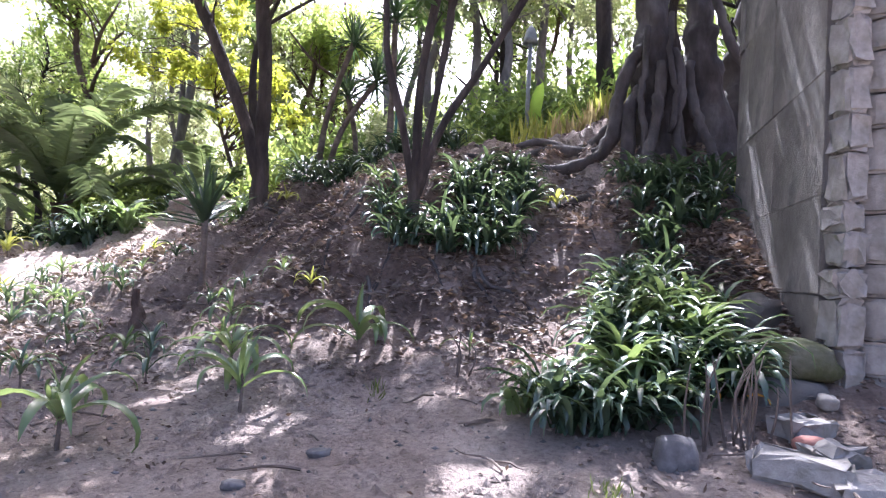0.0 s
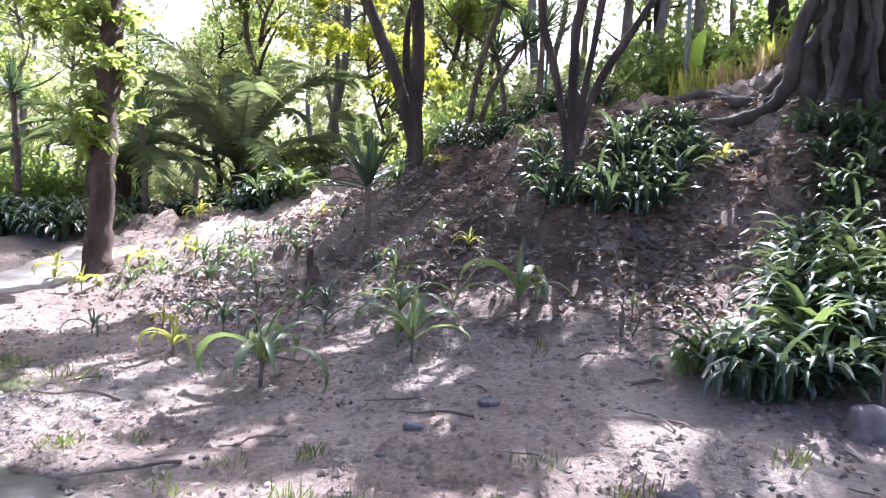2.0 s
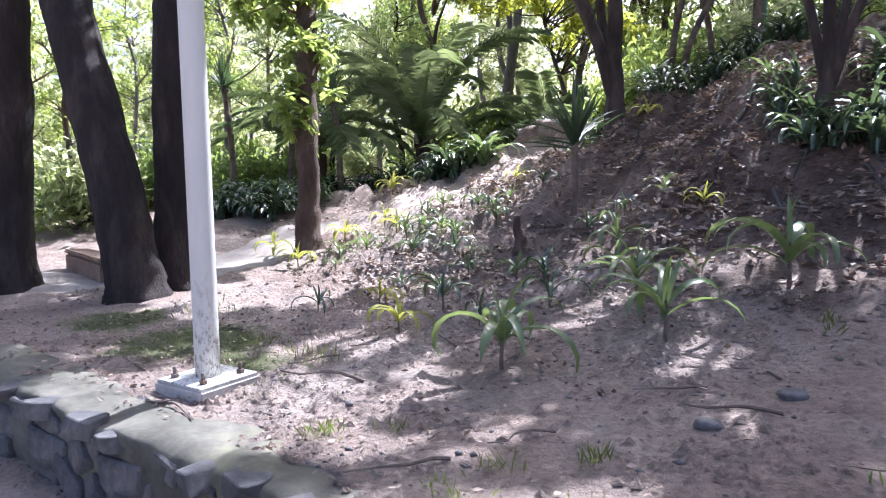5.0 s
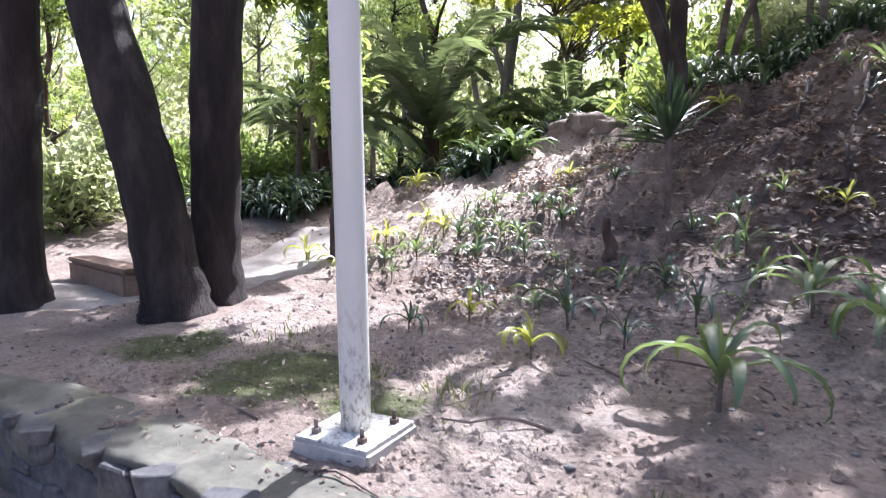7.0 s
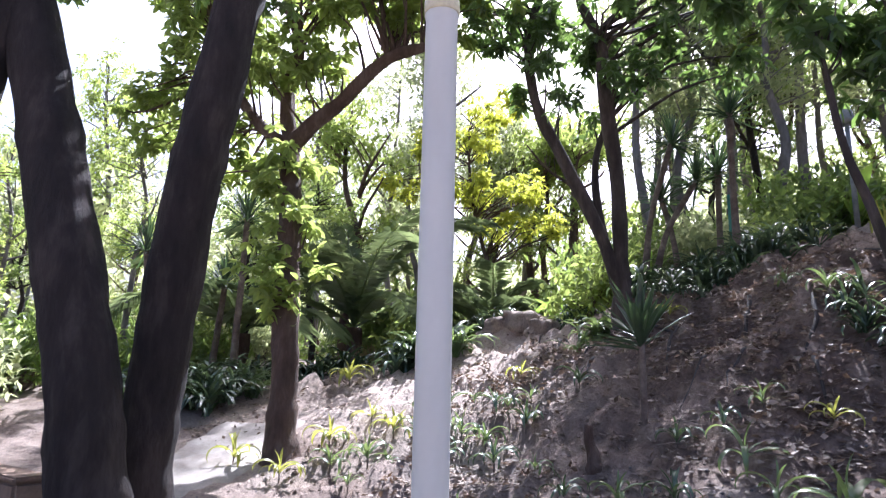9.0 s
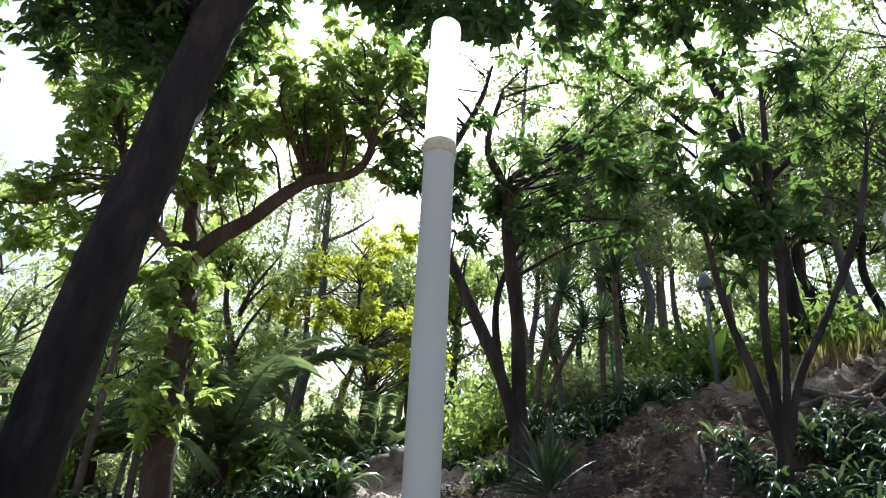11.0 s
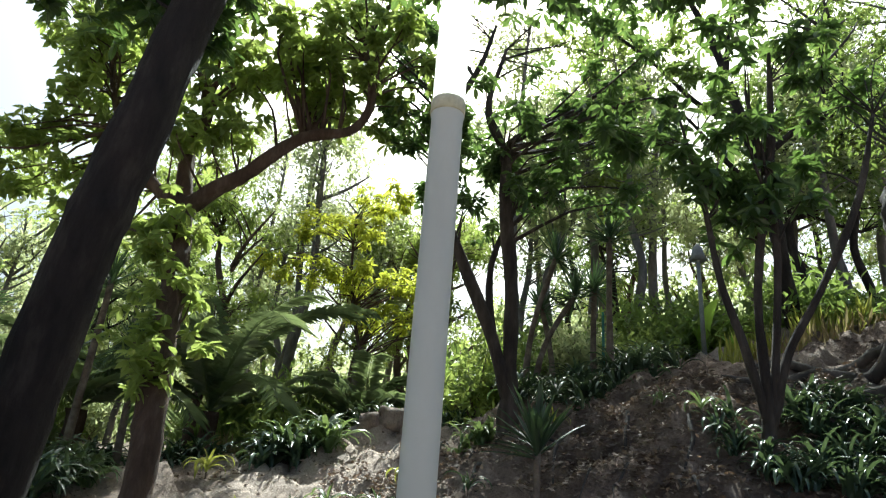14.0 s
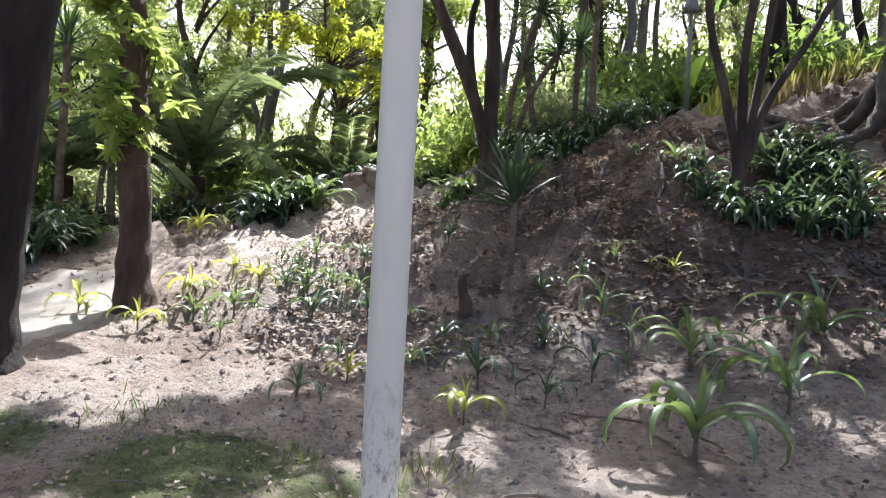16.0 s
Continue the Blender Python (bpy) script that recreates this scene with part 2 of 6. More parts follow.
AMBER = rough_surface("yellowed_plastic", (0.62, 0.55, 0.34), (0.72, 0.66, 0.45), (0.80, 0.76, 0.58), 6.0, 30.0, 0.05, 0.4)

LEAF_DARK = leaf_material("dark_leaf", (0.028, 0.052, 0.024), (0.075, 0.12, 0.05), (0.32, 0.48, 0.10), 0.28, 0.38)
LEAF_MID = leaf_material("green_leaf", (0.035, 0.065, 0.02), (0.085, 0.14, 0.035), (0.42, 0.54, 0.12), 0.38, 0.46)
LEAF_LIGHT = leaf_material("light_leaf", (0.06, 0.10, 0.025), (0.15, 0.21, 0.05), (0.60, 0.70, 0.17), 0.40, 0.52)
LEAF_YELLOW = leaf_material("yellow_green_leaf", (0.12, 0.16, 0.022), (0.24, 0.28, 0.035), (0.82, 0.84, 0.10), 0.45, 0.58)
# leaves of the distant wood: haze and glare put into a paler, greyer green
LEAF_HAZED = leaf_material("haze_paled_leaf", (0.075, 0.105, 0.05), (0.18, 0.225, 0.10), (0.72, 0.76, 0.38), 0.5, 0.60)
STRAP_DARK = leaf_material("strap_leaf_dark", (0.035, 0.064, 0.042), (0.085, 0.128, 0.078), (0.22, 0.30, 0.10), 0.27, 0.19, sheen=0.7)
STRAP_LIGHT = leaf_material("strap_leaf_light", (0.045, 0.09, 0.036), (0.115, 0.175, 0.065), (0.36, 0.46, 0.13), 0.28, 0.28, sheen=0.8)
STRAP_YELLOW = leaf_material("strap_leaf_yellow", (0.15, 0.19, 0.04), (0.30, 0.30, 0.07), (0.60, 0.60, 0.10), 0.35, 0.42)
BANANA = leaf_material("broad_leaf", (0.10, 0.20, 0.04), (0.18, 0.30, 0.06), (0.50, 0.72, 0.10), 0.35, 0.5)
PALM = leaf_material("palm_leaflet", (0.05, 0.08, 0.048), (0.12, 0.165, 0.09), (0.42, 0.50, 0.18), 0.26, 0.40)
SPIKE = leaf_material("spiky_leaf", (0.022, 0.045, 0.030), (0.055, 0.085, 0.050), (0.15, 0.24, 0.07), 0.36, 0.22)
LITTER = leaf_material("dead_leaf", (0.06, 0.036, 0.024), (0.42, 0.335, 0.265), (0.26, 0.16, 0.09), 0.7, 0.15)
DRY_REED = leaf_material("dry_reed", (0.20, 0.13, 0.06), (0.38, 0.30, 0.15), (0.48, 0.40, 0.18), 0.7, 0.4)
GRASS = leaf_material("grass_blade", (0.06, 0.085, 0.022), (0.135, 0.165, 0.045), (0.27, 0.34, 0.07), 0.5, 0.45)
ORANGE = leaf_material("withered_leaf", (0.60, 0.24, 0.02), (0.72, 0.36, 0.04), (0.85, 0.45, 0.05), 0.5, 0.4)
TWIG = rough_surface("dry_twig", (0.09, 0.065, 0.05), (0.17, 0.13, 0.105), (0.27, 0.22, 0.18), 6.0, 40.0, 0.4, 0.9)


# ---- the lie of the land ----
LAND_X = np.array([-14, -10, -8, -6, -4.5, -3, -1.5, 0.5, 3.0])
LAND_Y = np.array([3, 5, 6.5, 8, 9.5, 11.5, 14, 20.0])
LAND_Z = np.array([
    [0, 0, 0, 0, .03, .10, .12, .10, 0],
    [.05, .05, .03, .03, .08, .25, .35, .6, 1.2],
    [.2, .1, .1, .15, .42, .75, .9, 1.3, 1.85],
    [.5, .2, .28, .5, .95, 2.0, 2.1, 2.05, 2.3],
    [.8, .65, .9, 1.35, 2.15, 2.6, 2.75, 3.1, 3.0],
    [1, 1.15, 1.6, 1.85, 2.6, 3.1, 3.4, 4.05, 4.3],
    [1.2, 1.3, 1.6, 2.1, 2.9, 3.3, 3.7, 4.6, 4.9],
    [1.6, 1.8, 2.0, 2.6, 3.3, 3.8, 4.2, 4.8, 5.0]])
PATH_Z = -0.45


def lattice(ix, iy, seed):
    h = (ix * 374761393 + iy * 668265263 + seed * 974634777) & 0x7FFFFFFF
    h = ((h ^ (h >> 13)) * 1274126177) & 0x7FFFFFFF
    return ((h ^ (h >> 16)) & 0xFFFF) / 65535.0


def ripple(x, y, seed):
    """Smooth value noise, 0 to 1, over arrays."""
    x, y = np.asarray(x, float), np.asarray(y, float)
    ix, iy = np.floor(x).astype(np.int64), np.floor(y).astype(np.int64)
    u, v = x - ix, y - iy
    u, v = u * u * (3 - 2 * u), v * v * (3 - 2 * v)
    return (lattice(ix, iy, seed) * (1 - u) + lattice(ix + 1, iy, seed) * u) * (1 - v) + (lattice(ix, iy + 1, seed) * (1 - u) + lattice(ix + 1, iy + 1, seed) * u) * v


def table(x, y):
    x, y = np.clip(x, -14, 2.999), np.clip(y, 3, 19.999)
    i = np.clip(np.searchsorted(LAND_X, x, "right") - 1, 0, len(LAND_X) - 2)
    j = np.clip(np.searchsorted(LAND_Y, y, "right") - 1, 0, len(LAND_Y) - 2)
    u, v = (x - LAND_X[i]) / (LAND_X[i + 1] - LAND_X[i]), (y - LAND_Y[j]) / (LAND_Y[j + 1] - LAND_Y[j])
    return (LAND_Z[j, i] * (1 - u) + LAND_Z[j, i + 1] * u) * (1 - v) + (LAND_Z[j + 1, i] * (1 - u) + LAND_Z[j + 1, i + 1] * u) * v


def wall_y(x):
    """The wall's outer edge above the path."""
    x = np.asarray(x, float)
    return 2.62 + np.clip(-3.6 - x, 0, 40) * 0.135 + np.clip(x + 1.0, 0, 2) * 0.1 - 0.75 * np.clip(x + 4.5, 0, 1.0)


def land(x, y):
    """Height of the ground, over arrays or for one place."""
    x, y = np.asarray(x, float), np.asarray(y, float)
    z = sum(table(x + a, y + b) for a in (-0.45, 0, 0.45) for b in (-0.4, 0, 0.4)) / 9
    bank = np.clip((y - 5.5) / 3, 0, 1) * np.clip((x + 9.4) / 1.5 + np.clip(y - 9.5, 0, 2), 0.12, 1)
    bank = bank * (1 - 0.6 * np.exp(-((x + 8) ** 2 / 3 + (y - 9.8) ** 2 / 4)))
    far = np.clip((np.hypot(x + 5, y - 8) - 14) / 30, 0, 1)
    z = z + 0.55 * np.exp(-((x + 6.9) ** 2 / 0.9 + (y - 12.9) ** 2 / 0.5))
    z = z + (0.30 * bank + 0.03) * (ripple(x * 1.3, y * 1.3, 1) - 0.5) + (0.30 * bank + 0.03) * (ripple(x * 3.7, y * 3.7, 2) - 0.5)
    z = z + (0.19 * bank + 0.03) * (ripple(x * 8, y * 8, 3) - 0.5) + 2.5 * far * (ripple(x / 17, y / 17, 4) - 0.4)
    # the trodden gully that climbs between the two banks
    gully = np.exp(-((x + 0.95 - 0.10 * (y - 7.5)) / 0.38) ** 2) * np.clip((y - 5.6) / 1.5, 0, 1) * np.clip((11 - y) / 1.5, 0, 1)
    z = z - 0.22 * gully
    edge = wall_y(x) + 0.25
    return np.where(y < edge, PATH_Z + 0.02 * (ripple(x * 2, y * 2, 5) - 0.5), z)


def gz(x, y):
    return float(land(x, y))


# ---- mesh tools ----
def mesh_object(name, verts, faces, mat, parent=None, label="", smooth=True):
    me = bpy.data.meshes.new(name)
    me.from_pydata([tuple(v) for v in verts], [], [tuple(f) for f in faces])
    if smooth:
        me.polygons.foreach_set("use_smooth", [True] * len(me.polygons))
    me.materials.append(mat)
    ob = new(name, me)
    if parent:
        ob.parent = parent
    if label:
        ob["label"] = label
    return ob


def array_object(name, verts, faces, mat, parent=None, label="", smooth=False):
    """A mesh from numpy arrays, with all faces of the same count of corners."""
    me = bpy.data.meshes.new(name)
    k = faces.shape[1]
    me.vertices.add(len(verts))
    me.vertices.foreach_set("co", np.ascontiguousarray(verts, dtype=np.float32).ravel())
    me.loops.add(faces.size)
    me.loops.foreach_set("vertex_index", np.ascontiguousarray(faces, dtype=np.int32).ravel())
    me.polygons.add(len(faces))
    me.polygons.foreach_set("loop_start", np.arange(0, faces.size, k, dtype=np.int32))
    me.polygons.foreach_set("use_smooth", np.full(len(faces), smooth))
    me.update(calc_edges=True)
    me.materials.append(mat)
    ob = new(name, me)
    if parent:
        ob.parent = parent
    if label:
        ob["label"] = label
    return ob


def part(name, bm, mat, parent, label=""):
    me = bpy.data.meshes.new(name)
    bm.to_mesh(me)
    bm.free()
    me.materials.append(mat)
    ob = new(name, me)
    ob.parent = parent
    if label:
        ob["label"] = label
    return ob


def thing(name, x, y, z, label, category, group="", turn=0.0):
    ob = new(name)
    ob.matrix_basis = pose(x, y, z, 0, 0, turn)
    return tagged(ob, label, category, group)


def spline(points, steps):
    """Catmull-Rom through points given as rows of numbers (place and radius)."""
    p = np.array(points, float)
    p = np.vstack([2 * p[0] - p[1], p, 2 * p[-1] - p[-2]])
    out = []
    for i in range(1, len(p) - 2):
        for s in range(steps):
            t = s / steps
            out.append(0.5 * (2 * p[i] + (p[i + 1] - p[i - 1]) * t + (2 * p[i - 1] - 5 * p[i] + 4 * p[i + 1] - p[i + 2]) * t ** 2 + (3 * p[i] - p[i - 1] - 3 * p[i + 1] + p[i + 2]) * t ** 3))
    out.append(p[-2])
    return np.array(out)


def tube(points, sides=8, steps=4, lumps=0.0, seed=0, raw=False):
    """Vertices and faces of a round, tapered limb along rows of (x, y, z, radius)."""
    c = np.array(points, float) if raw else spline(points, steps)
    n = len(c)
    way = np.gradient(c[:, :3], axis=0)
    way /= np.maximum(np.linalg.norm(way, axis=1, keepdims=True), 1e-9)
    ref = np.where(np.abs(way[:, 2:3]) < 0.95, np.array([[0, 0, 1.0]]), np.array([[1.0, 0, 0]]))
    u = np.cross(ref, way)
    u /= np.maximum(np.linalg.norm(u, axis=1, keepdims=True), 1e-9)
    for i in range(1, n):        # carry the frame along, so that the tube does not twist
        q = u[i - 1] - way[i] * (u[i - 1] @ way[i])
        u[i] = q / max(np.linalg.norm(q), 1e-9)
    v = np.cross(way, u)
    a = np.linspace(0, 2 * math.pi, sides, endpoint=False)
    r = c[:, 3][:, None] * np.ones(sides)[None]
    if lumps:
        s = np.arange(n)[:, None]
        r = r * (1 + lumps * (ripple(s * 0.45 + 0 * a, np.cos(a)[None] * 1.5 + 7 + 0 * s, seed) - 0.5) + lumps * 0.7 * (ripple(s * 0.9 + 3, np.sin(a)[None] * 2.5 + 9 + 0 * s, seed + 1) - 0.5))
    verts = c[:, None, :3] + r[..., None] * (np.cos(a)[None, :, None] * u[:, None] + np.sin(a)[None, :, None] * v[:, None])
    idx = np.arange(n * sides).reshape(n, sides)
    f = np.stack([idx[:-1], np.roll(idx[:-1], -1, 1), np.roll(idx[1:], -1, 1), idx[1:]], -1).reshape(-1, 4)
    verts = np.vstack([verts.reshape(-1, 3), c[:1, :3], c[-1:, :3]])
    k = n * sides
    cap0 = np.stack([np.roll(idx[0], -1), idx[0], np.full(sides, k), np.full(sides, k)], -1)
    cap1 = np.stack([idx[-1], np.roll(idx[-1], -1), np.full(sides, k + 1), np.full(sides, k + 1)], -1)
    return verts, f, np.vstack([cap0, cap1])[:, :3]


def tubes_object(name, lists, mat, parent, label="", sides=8, steps=4, lumps=0.0, raw=False):
    """Several limbs joined into one mesh."""
    vs, fs, k = [], [], 0
    for i, pts in enumerate(lists):
        v, f, c = tube(pts, sides, steps, lumps, i, raw)
        tri = np.vstack([f[:, [0, 1, 2]], f[:, [0, 2, 3]], c]) + k
        vs.append(v)
        fs.append(tri)
        k += len(v)
    return array_object(name, np.vstack(vs), np.vstack(fs), mat, parent, label, True)


def unit(v):
    return v / np.maximum(np.linalg.norm(v, axis=-1, keepdims=True), 1e-9)


def leaf_blades(pos, way, rng, length, width, fold=0.25, droop=0.0, full=False):
    """Folded two-sided leaves: arrays of vertices and triangles."""
    n = len(pos)
    L = length * rng.uniform(0.65, 1.25, (n, 1))
    W = width * rng.uniform(0.7, 1.25, (n, 1))
    way = unit(way)
    side = unit(np.cross(way, unit(rng.normal(size=(n, 3)) * 0.45 + np.array([0, 0, 1.0]))))
    up = np.cross(side, way)
    tip = pos + way * L - np.array([0, 0, 1.0]) * droop * L
    if full:
        low, high = pos + way * L * 0.30, pos + way * L * 0.68 - np.array([0, 0, 0.4]) * droop * L
        lift = up * W * fold
        verts = np.stack([pos, low + side * W * 0.42 + lift, high + side * W * 0.45 + lift, tip, high - side * W * 0.45 + lift, low - side * W * 0.42 + lift], 1).reshape(-1, 3)
        k = np.arange(n)[:, None] * 6
        return verts, np.stack([k + [0, 1, 2], k + [0, 2, 3], k + [0, 3, 4], k + [0, 4, 5]], 1).reshape(-1, 3)
    mid = pos + way * L * 0.45
    a = mid + side * W * 0.5 + up * W * fold
    b = mid - side * W * 0.5 + up * W * fold
    verts = np.stack([pos, a, tip, b], 1).reshape(-1, 3)
    k = np.arange(n)[:, None] * 4
    faces = np.stack([k + [0, 1, 2], k + [0, 2, 3]], 1).reshape(-1, 3)
    return verts, faces


def strap(length, width, rise, arch, segments=7, twist=0.0):
    """One arching strap leaf along +x from the origin, keeled along the middle: vertices and quads."""
    pts, p, ang = [], np.array([0.0, 0, 0]), rise
    for i in range(segments + 1):
        s = i / segments
        w = width * (0.45 + 1.6 * s) if s < 0.3 else width * (0.93 + 0.07 * math.sin(s * 9)) * (1 - max(0, (s - 0.45) / 0.55) ** 2.2)
        w = max(w, 0.004)
        up = np.array([-math.sin(ang), 0, math.cos(ang)])
        tw = twist * s
        sd = np.array([0, 1.0, 0]) * math.cos(tw) + up * math.sin(tw)
        keel = 0.22 * w
        pts += [p + sd * w / 2 + up * keel, p - up * 0.0, p - sd * w / 2 + up * keel]
        p = p + np.array([math.cos(ang), 0, math.sin(ang)]) * length / segments
        ang -= arch / segments * (0.35 + 1.3 * s)
    q = []
    for i in range(segments):
        k = 3 * i
        q += [(k, k + 1, k + 4, k + 3), (k + 1, k + 2, k + 5, k + 4)]
    return np.array(pts), np.array(q)


def strap_clump(rng, n, length, width, spread, base=None):
    """Many strap leaves as one mesh: arrays. base: places of the crowns, by which the leaves stand."""
    vs, fs, k = [], [], 0
    base = np.zeros((1, 3)) if base is None else base
    for i in range(n):
        v, f = strap(length * rng.uniform(0.55, 1.15), width * rng.uniform(0.7, 1.2), rng.uniform(0.75, 1.45), rng.uniform(1.1, 2.7) * spread, 6, rng.uniform(-0.5, 0.5))
        a = rng.uniform(0, 2 * math.pi)
        r = np.array([[math.cos(a), -math.sin(a), 0], [math.sin(a), math.cos(a), 0], [0, 0, 1]])
        o = base[rng.integers(len(base))] + np.array([rng.normal() * 0.03, rng.normal() * 0.03, 0])
        vs.append(v @ r.T + o)
        fs.append(f + k)
        k += len(v)
    return np.vstack(vs), np.vstack(fs)


# ---- the ground, the wall and the paths ----
def graded(fine_a, fine_b, step, far_a, far_b):
    mid = np.arange(fine_a, fine_b + step / 2, step)
    lo, hi, s = [], [], step
    a = fine_a
    while a > far_a:
        s *= 1.35
        a = max(a - s, far_a)
        lo.append(a)
    s, b = step, fine_b
    while b < far_b:
        s *= 1.35
        b = min(b + s, far_b)
        hi.append(b)
    return np.concatenate([lo[::-1], mid, hi])


gx, gy = graded(-14.0, 2.6, 0.085, -600, 600), graded(2.3, 13.4, 0.085, -600, 600)
X, Y = np.meshgrid(gx, gy)
ix = np.arange(X.size).reshape(X.shape)
ground_faces = np.stack([ix[:-1, :-1], ix[:-1, 1:], ix[1:, 1:], ix[1:, :-1]], -1).reshape(-1, 4)
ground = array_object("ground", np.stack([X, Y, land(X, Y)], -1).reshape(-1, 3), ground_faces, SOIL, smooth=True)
tagged(ground, "bare grey-brown earth, trodden and rising to a bank", "ground", kind="structure")


def low_masonry_wall(xs, bottom):
    """The wall along the walkway: rough outer face, and a worn mortar coat on top that sinks and swells."""
    across = np.array([0.05, 0.05, 0.05, 0.055, 0.075, 0.11, 0.16, 0.22, 0.28, 0.34, 0.40, 0.46, 0.50, 0.50])
    v = []
    for x in xs:
        y0, t = float(wall_y(x)), gz(x, wall_y(x) + 0.6)
        inner = 0.05 * math.sin(x * 2.3) + 0.06 * (float(ripple(x * 3, 1.0, 41)) - 0.5)
        for k, a in enumerate(across):
            swell = 0.045 * (float(ripple(x * 2.1, a * 6, 42)) - 0.5) + 0.022 * (float(ripple(x * 7, a * 15, 43)) - 0.5)
            nick = 0.05 * (float(ripple(x * 3.7, k * 0.9, 44)) - 0.5) + 0.03 * (float(ripple(x * 9, k * 1.7, 45)) - 0.5)
            if k < 3:
                v.append((x, y0 + a + nick, (bottom, t - 0.22, t - 0.07)[k]))
            elif k < 13:
                v.append((x, y0 + a + nick * max(0, 1 - (k - 3) / 3) + inner * k / 13, t + 0.004 - (0.03, 0.012, 0.003, 0, 0, 0, 0, 0, 0.004, 0.015)[k - 3] + swell))
            else:
                v.append((x, y0 + a + inner, bottom))
    n = len(across)
    i = np.arange(len(v)).reshape(-1, n)
    f = [tuple(int(q) for q in quad) for quad in np.stack([i[:-1, :-1], i[1:, :-1], i[1:, 1:], i[:-1, 1:]], -1).reshape(-1, 4)]
    f += [tuple(range(n)), tuple(range(len(v) - 1, len(v) - n - 1, -1))]
    ob = mesh_object("retaining_wall", v, f, MORTAR, smooth=True)
    return tagged(ob, "low retaining wall of dark stone with a worn mortar top", "wall", kind="structure")


retaining_wall = low_masonry_wall(np.arange(-17, 0.41, 0.06), PATH_Z - 0.2)


def stone_mesh(name, rng, sx, sy, sz, mat, flat=False):
    """A broken stone with angular edges: a box cut by slanting planes."""
    bm = bmesh.new()
    bmesh.ops.create_cube(bm, size=1.0)
    for _ in range(7 if not flat else 6):
        a = rng.uniform(0, 6.283)
        no = Vector((math.cos(a), math.sin(a) * 0.6, math.sin(a) * (0.0 if flat else 0.8) + rng.uniform(-0.25, 0.25))).normalized()
        cut = bmesh.ops.bisect_plane(bm, geom=bm.verts[:] + bm.edges[:] + bm.faces[:], plane_co=no * rng.uniform(0.40, 0.52), plane_no=no, clear_outer=True)
        rim = [e for e in cut["geom_cut"] if isinstance(e, bmesh.types.BMEdge)]
        if rim:
            bmesh.ops.contextual_create(bm, geom=rim)
    for v in bm.verts:
        v.co = Vector((v.co.x * sx, v.co.y * sy, v.co.z * sz))
    bmesh.ops.bevel(bm, geom=bm.edges[:], offset=min(sx, sz) * 0.06, segments=1, affect="EDGES")
    me = bpy.data.meshes.new(name)
    bm.to_mesh(me)
    bm.free()
    me.materials.append(mat)
    return me


def piece(name, me, parent, x, y, z, rx=0.0, ry=0.0, rz=0.0, scale=1.0):
    ob = new(name, me)
    ob.parent = parent
    ob.matrix_basis = pose(x, y, z, rx, ry, rz) @ Matrix.Diagonal((scale, scale, scale, 1))
    return ob


rng = np.random.default_rng(11)
face_stones = [stone_mesh("face_stone", rng, 0.33, 0.16, 0.22, BASALT) for _ in range(5)]
edge_stones = [stone_mesh("edge_stone", rng, 0.22, 0.15, 0.09, BASALT, True) for _ in range(3)]
for row in range(3):
    x = -12.0 + 0.13 * row
    while x < -2.2:
        piece("face_stone", face_stones[rng.integers(5)], retaining_wall, x, float(wall_y(x)) + 0.105 + rng.uniform(-0.02, 0.02), -0.41 + 0.14 * row + rng.uniform(-0.02, 0.02), rng.uniform(-9, 9), rng.uniform(-35, 35) * (0.25 if row == 2 else 1.0), -7.7 + rng.uniform(-12, 12), rng.uniform(0.62, 0.95 if row == 2 else 1.25))
        x += rng.uniform(0.2, 0.36)
x = -11.5
while x < -2.6:
    for across in (0.07, 0.24, 0.38):
        if rng.random() < (0.75 if across < 0.1 else 0.22):
            xx = x + rng.uniform(-0.1, 0.1)
            piece("edge_stone", edge_stones[rng.integers(3)], retaining_wall, xx, float(wall_y(xx)) + across + rng.uniform(-0.03, 0.03), gz(xx, wall_y(xx) + 0.6) - 0.043 + rng.uniform(-0.005, 0.005), rng.uniform(-4, 4), rng.uniform(-4, 4), rng.uniform(0, 360), rng.uniform(0.7, 1.25))
    x += rng.uniform(0.24, 0.40)


def draped(name, centre, width, lift, mat, label, category, cell=0.12):
    """A thin paved strip that follows the land along a centre line."""
    c = spline([(x, y, 0, width) for x, y in centre], 10)
    way = np.gradient(c[:, :2], axis=0)
    way = unit(way)
    n = np.stack([-way[:, 1], way[:, 0]], 1)
    ks = np.linspace(-0.5, 0.5, max(3, int(width / cell)))
    P = c[:, None, :2] + n[:, None] * ks[None, :, None] * (width + 0.12 * (ripple(np.arange(len(c)) * 0.5, 0 * c[:, 0], 8) - 0.5)[:, None, None])
    Z = land(P[..., 0], P[..., 1]) + lift - 0.05 * (np.abs(ks)[None] > 0.49)
    i = np.arange(Z.size).reshape(Z.shape)
    f = np.stack([i[:-1, :-1], i[1:, :-1], i[1:, 1:], i[:-1, 1:]], -1).reshape(-1, 4)[:, ::-1]
    ob = array_object(name, np.concatenate([P, Z[..., None]], -1).reshape(-1, 3), f, mat, smooth=True)
    return tagged(ob, label, category, kind="structure")


draped("footpath", [(-24, 4.5), (-17, 4.7), (-13.5, 5.1), (-11.7, 5.4), (-10.3, 6.2), (-9.9, 7.5), (-9.9, 9.3)], 1.35, 0.04, PATH, "worn pale concrete footpath across the terrace", "path")
draped("walkway", [(-24, 0.6), (-12, 0.7), (-6, 0.7), (2, 0.7), (8, 0.7)], 2.6, 0.015, PATH, "worn pale concrete walkway below the wall", "path")

